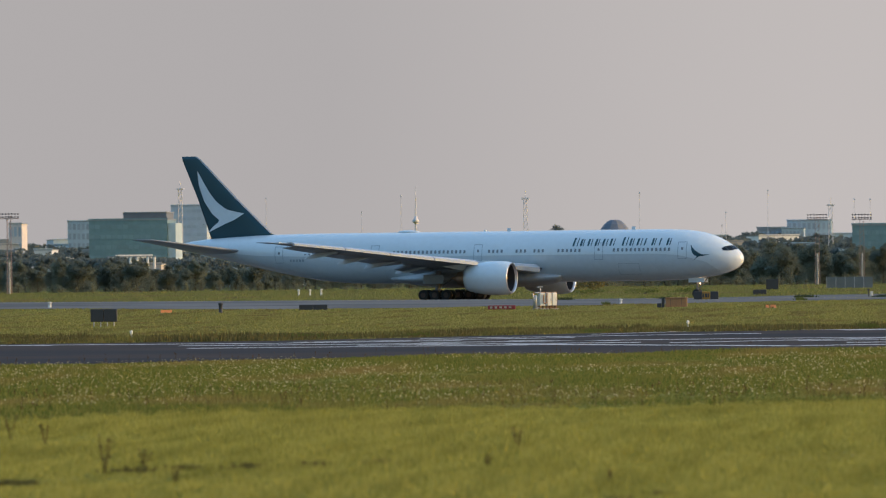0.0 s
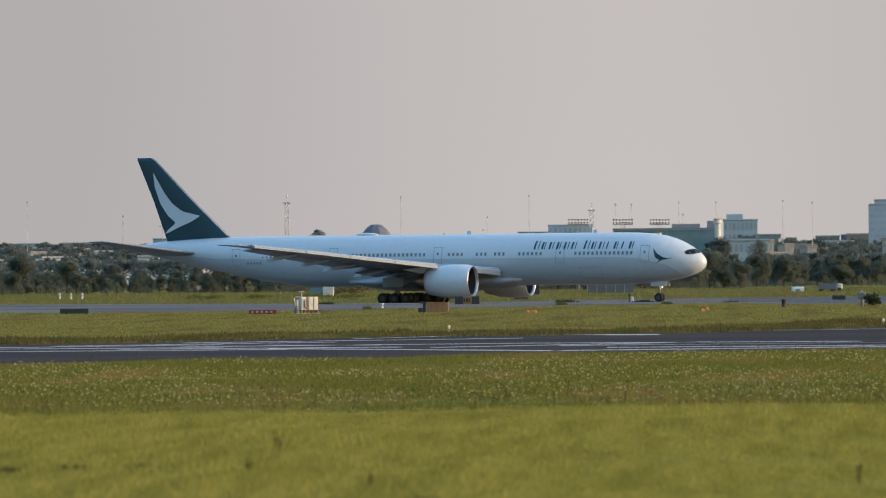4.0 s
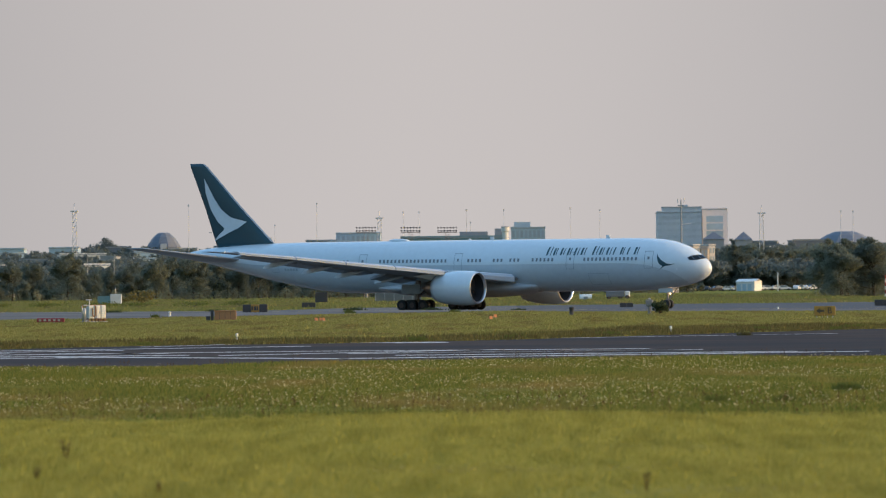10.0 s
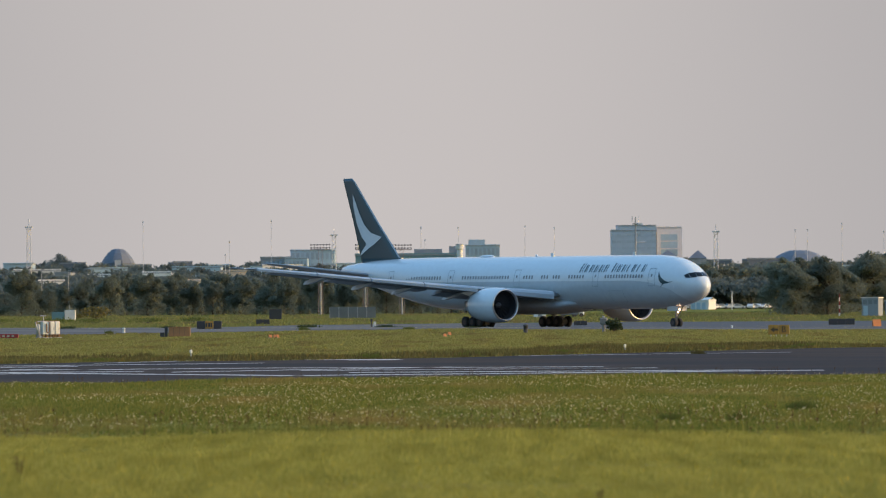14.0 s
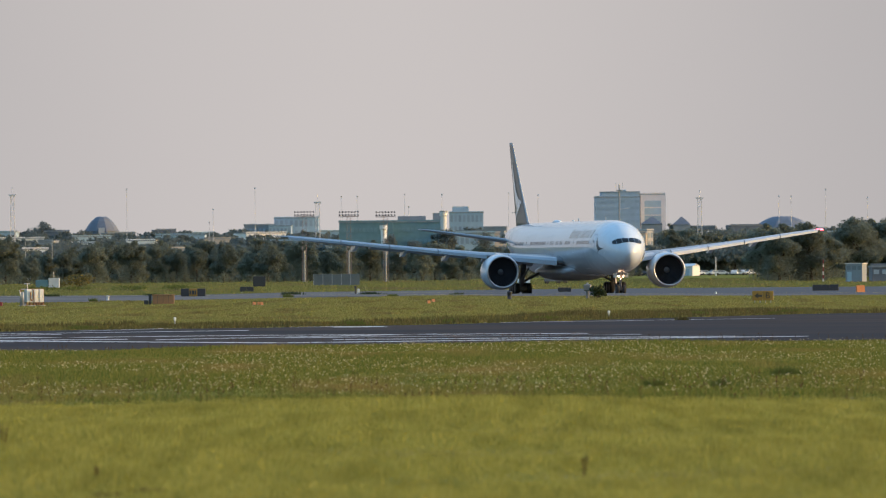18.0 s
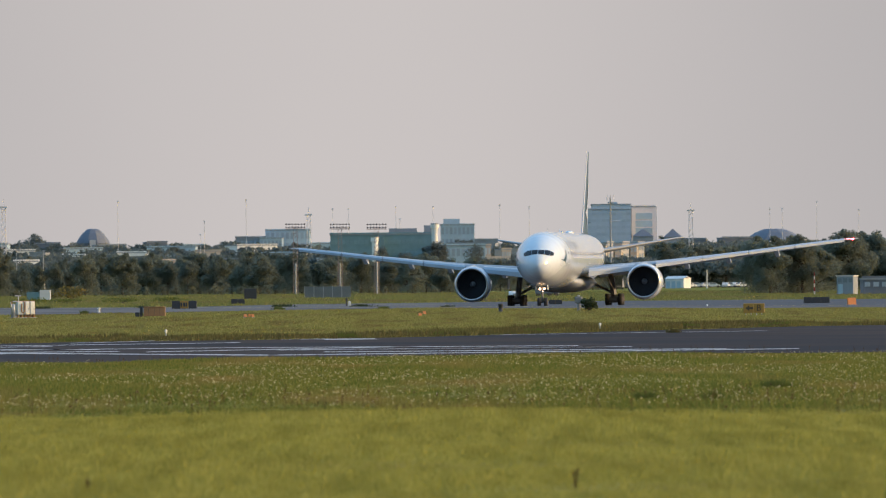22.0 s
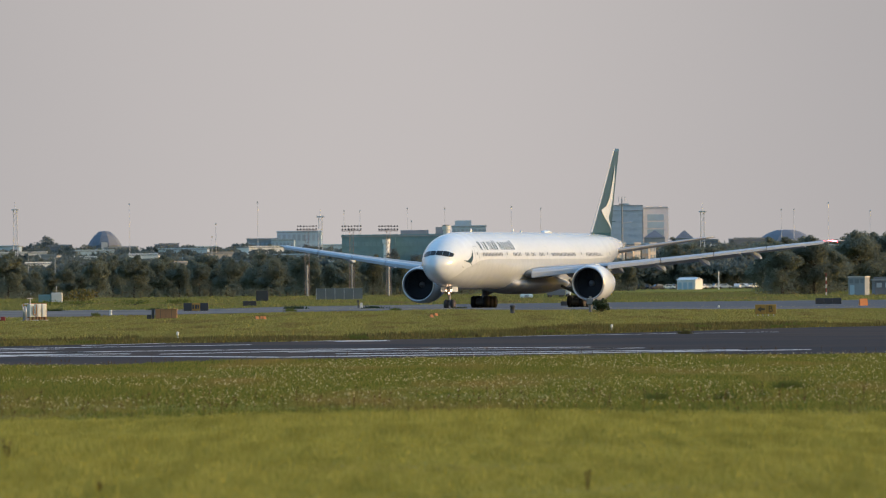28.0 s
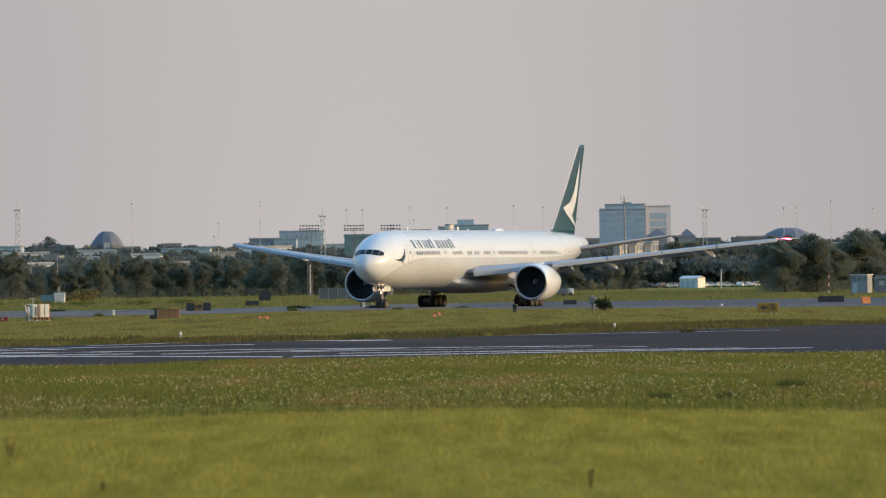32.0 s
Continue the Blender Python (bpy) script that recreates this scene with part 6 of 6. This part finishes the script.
def car(name, material, label):
    t = thing(name, 0, -300, 0, label=label, category="car", group="parked cars")
    side = [(-2.1, 0.35), (-2.15, 0.8), (-1.6, 0.9), (-0.95, 1.42), (0.6, 1.45), (1.15, 0.95), (2.0, 0.82), (2.1, 0.4)]
    part("body", loft([[(x, y, z) for x, z in side] for y in (-0.85, 0.85)]), material, t)
    for y in (-0.865, 0.865):
        part("side_window", ([(-1.2, y, 0.95), (0.85, y, 0.95), (0.5, y, 1.35), (-0.85, y, 1.34)], [(0, 1, 2, 3)]), M_PANE, t)
        for x in (-1.3, 1.3):
            wheel(t, x, y * 0.9, 0.32, 0.32, 0.2)
    part("windscreen", ([(1.12, -0.75, 0.99), (1.12, 0.75, 0.99), (0.66, 0.7, 1.43), (0.66, -0.7, 1.43)], [(0, 1, 2, 3)]), M_PANE, t)
    return t


CARS = [car("car", M_WHITE, "white car parked on the far apron"), car("car", M_GALV, "silver car parked on the far apron"), car("car", M_SIGN_BLACK, "dark car parked on the far apron")]
rng = random.Random(9)
used = set()
x = 53.79
while x < 90.69:
    k = rng.choice(CARS)
    m = pose(x, 2400 + rng.uniform(-30, 30), 0, 0, 0, rng.choice((0, 180, 25, 205, 80)))
    if k.name in used:
        copy_thing(k, m)
    else:
        used.add(k.name)
        k.matrix_basis = m
    x += rng.uniform(1.2, 3.0)
for k in CARS:
    if k.name not in used:
        k.matrix_basis = pose(36.14, 1480, 0, 0, 0, 12)
t = thing("trailer", 19.32, 1480, 0, label="long grey trailer with a white cab by the trees", category="trailer")
part("body", boxes((-1.2, 2.0, 0, 2.3, 0.5, 1.5), bevel=0.06), M_SLATE, t)
part("cab", boxes((2.1, 3.0, 0.1, 2.2, 0.4, 1.5), bevel=0.15), M_WHITE, t)
for dx in (-0.7, 1.3, 2.5):
    wheel(t, dx, 0.2, 0.4, 0.4, 0.3)
t = thing("storage_dome", 14.57, 1480, 0, label="small white rounded storage tent", category="tent")
part("cover", loft([[(x, y * 1.0 + 1.5, z) for y, z in ((-1, 0), (-0.9, 0.5), (-0.5, 0.85), (0, 1.0), (0.5, 0.85), (0.9, 0.5), (1, 0))] for x in (-1.1, -0.4, 0.4, 1.1)]), M_CABIN, t, smooth=True)
part("door_flap", boxes((-0.35, 0.35, 0.44, 0.5, 0, 0.6)), M_GREY, t)
for k, u in enumerate((-107.09, -105.24, -103.40)):
    bollard(u, 1380, 1.1, 0.16, M_CABIN, "pale marker stake on the far grass")
t = thing("lamp_post", 73.7, 2262, 0, label="slim pale lamp post by the parked cars", category="lamp post")
part("pole", rods(((0, 0, 0), (0, 0, 4.9), 0.15, 0.11), n=8), M_CABIN, t)
part("lantern", boxes((-0.3, 0.2, -0.14, 0.14, 4.85, 5.0), bevel=0.04), M_GALV, t)
# control hut
t = thing("control_hut", 70.40, 1440, 0, -24, label="pale square control hut with dark windows", category="hut")
part("wall", boxes((-1.5, 1.5, 0, 2.2, 0, 3.1)), M_GREY, t)
part("roof", boxes((-1.62, 1.62, -0.12, 2.32, 3.1, 3.28)), M_CONC, t)
for a, b in ((-1.3, -0.6), (-0.3, 0.4), (0.7, 1.3)):
    part("window", boxes((a, b, -0.04, 0.0, 2.1, 2.8)), M_PANE, t)
part("door", boxes((-1.2, -0.4, -0.04, 0, 0, 1.8)), M_BLUEGREY, t)
building("low_depot", 74.00, 82.92, 1450, 2.9, 10, M_SLATE, "low blue-grey depot beside the hut", 1, 6, 1.0)
# red and white striped post
t = thing("striped_post", 65.20, 1440, 0, label="red and white striped aerial post", category="post")
for k in range(6):
    part("band", rods(((0, 0, 0.65 * k), (0, 0, 0.65 * k + 0.65), 0.15 - 0.015 * k, 0.14 - 0.015 * k), n=8), M_SIGN_RED if k % 2 else M_CONC, t)
# container and tank by the trees
t = thing("container", -70.28, 1500, 0, label="teal and white storage containers by the trees", category="container")
part("teal_box", boxes((-1.6, 0.6, 0, 2.4, 0, 1.5), bevel=0.04), M_TEAL, t)
part("white_box", boxes((0.7, 2.6, -0.2, 2.2, 0, 1.85), bevel=0.04), M_WHITE, t)
part("pole", rods(((1.6, 0, 1.8), (1.6, 0, 3.0), 0.06), n=5), M_GALV, t)
# lamp posts on the far road
for u, top, y in ((75.76, 4.37, 2330), (-94.6, 10.9, 2060), (-101.1, 11.25, 2060)):
    t = thing("lamp_post", u, y, 0, label="slim pale lamp post on the far road", category="lamp post", group="lamp posts")
    part("pole", rods(((0, 0, 0), (0, 0, top), 0.1, 0.07), n=6), M_GALV, t)
    part("head", boxes((-0.1, 0.7, -0.12, 0.12, top - 0.1, top + 0.05)), M_GALV, t)


# ---- things that move ----
# seconds, x, y, heading, lean while turning
TAXI = [
    (0.0, -59.97, 1015.20, -18.81, 0), (1.0, -53.69, 1013.30, -18.43, 0), (3.0, -41.53, 1009.42, -19.00, 0),
    (6.0, -25.50, 1003.66, -20.96, 0), (7.0, -20.68, 1001.67, -22.15, 0), (9.0, -11.52, 997.52, -28.21, 0),
    (11.0, -3.08, 992.40, -37.43, 0), (13.0, 4.06, 986.03, -48.96, 0), (14.0, 7.0, 982.37, -55.06, 0),
    (16.5, 12.6, 972.4, -70.7, 0.1), (17.0, 13.4, 970.5, -73.9, 0.15), (19.0, 15.1, 962.0, -85.4, 0.35),
    (20.0, 15.25, 957.5, -89.5, 0.42), (21.0, 15.28, 953.6, -92.8, 0.48), (23.0, 14.6, 945.6, -98.1, 0.5),
    (25.0, 13.1, 937.7, -102.45, 0.2), (28.0, 9.7, 926.1, -106.85, -0.12), (30.0, 6.75, 918.2, -108.6, -0.2), (32.0, 3.7, 910.4, -109.44, -0.25),
]
LANDING_HEADING = 67.08


def motions():
    rows = [(t, pose(x, y, gz(x, y) + 0.03, lean, 0, h)) for t, x, y, h, lean in TAXI]
    walk(AIRLINER, rows)
    rows = []
    for t in (0.0, 4.0, 8.0, 10.5, 11.0, 11.5, 12.0, 12.5, 13.1):
        d = t - 11.5
        rows.append((t, pose(-1.265 + 23.5 * d, 343.8 + 51.42 * d, 6.23 - 3.97 * d + (0.24 * d * d if d > -1 else 0), 2.8 - 1.0 * max(-1, d), 1.08 - 2.2 * max(-1, d), LANDING_HEADING)))
    for t, d in ((14.5, 2.8), (17.0, 4.4), (20.0, 5.6), (24.0, 6.2), (32.0, 6.2)):
        rows.append((t, pose(-1.265 + 23.5 * d, 343.8 + 51.42 * d, gz(100, 343.8 + 51.42 * d) + 0.14, 0, 0, LANDING_HEADING)))
    walk(JET_THING, rows)


motions()
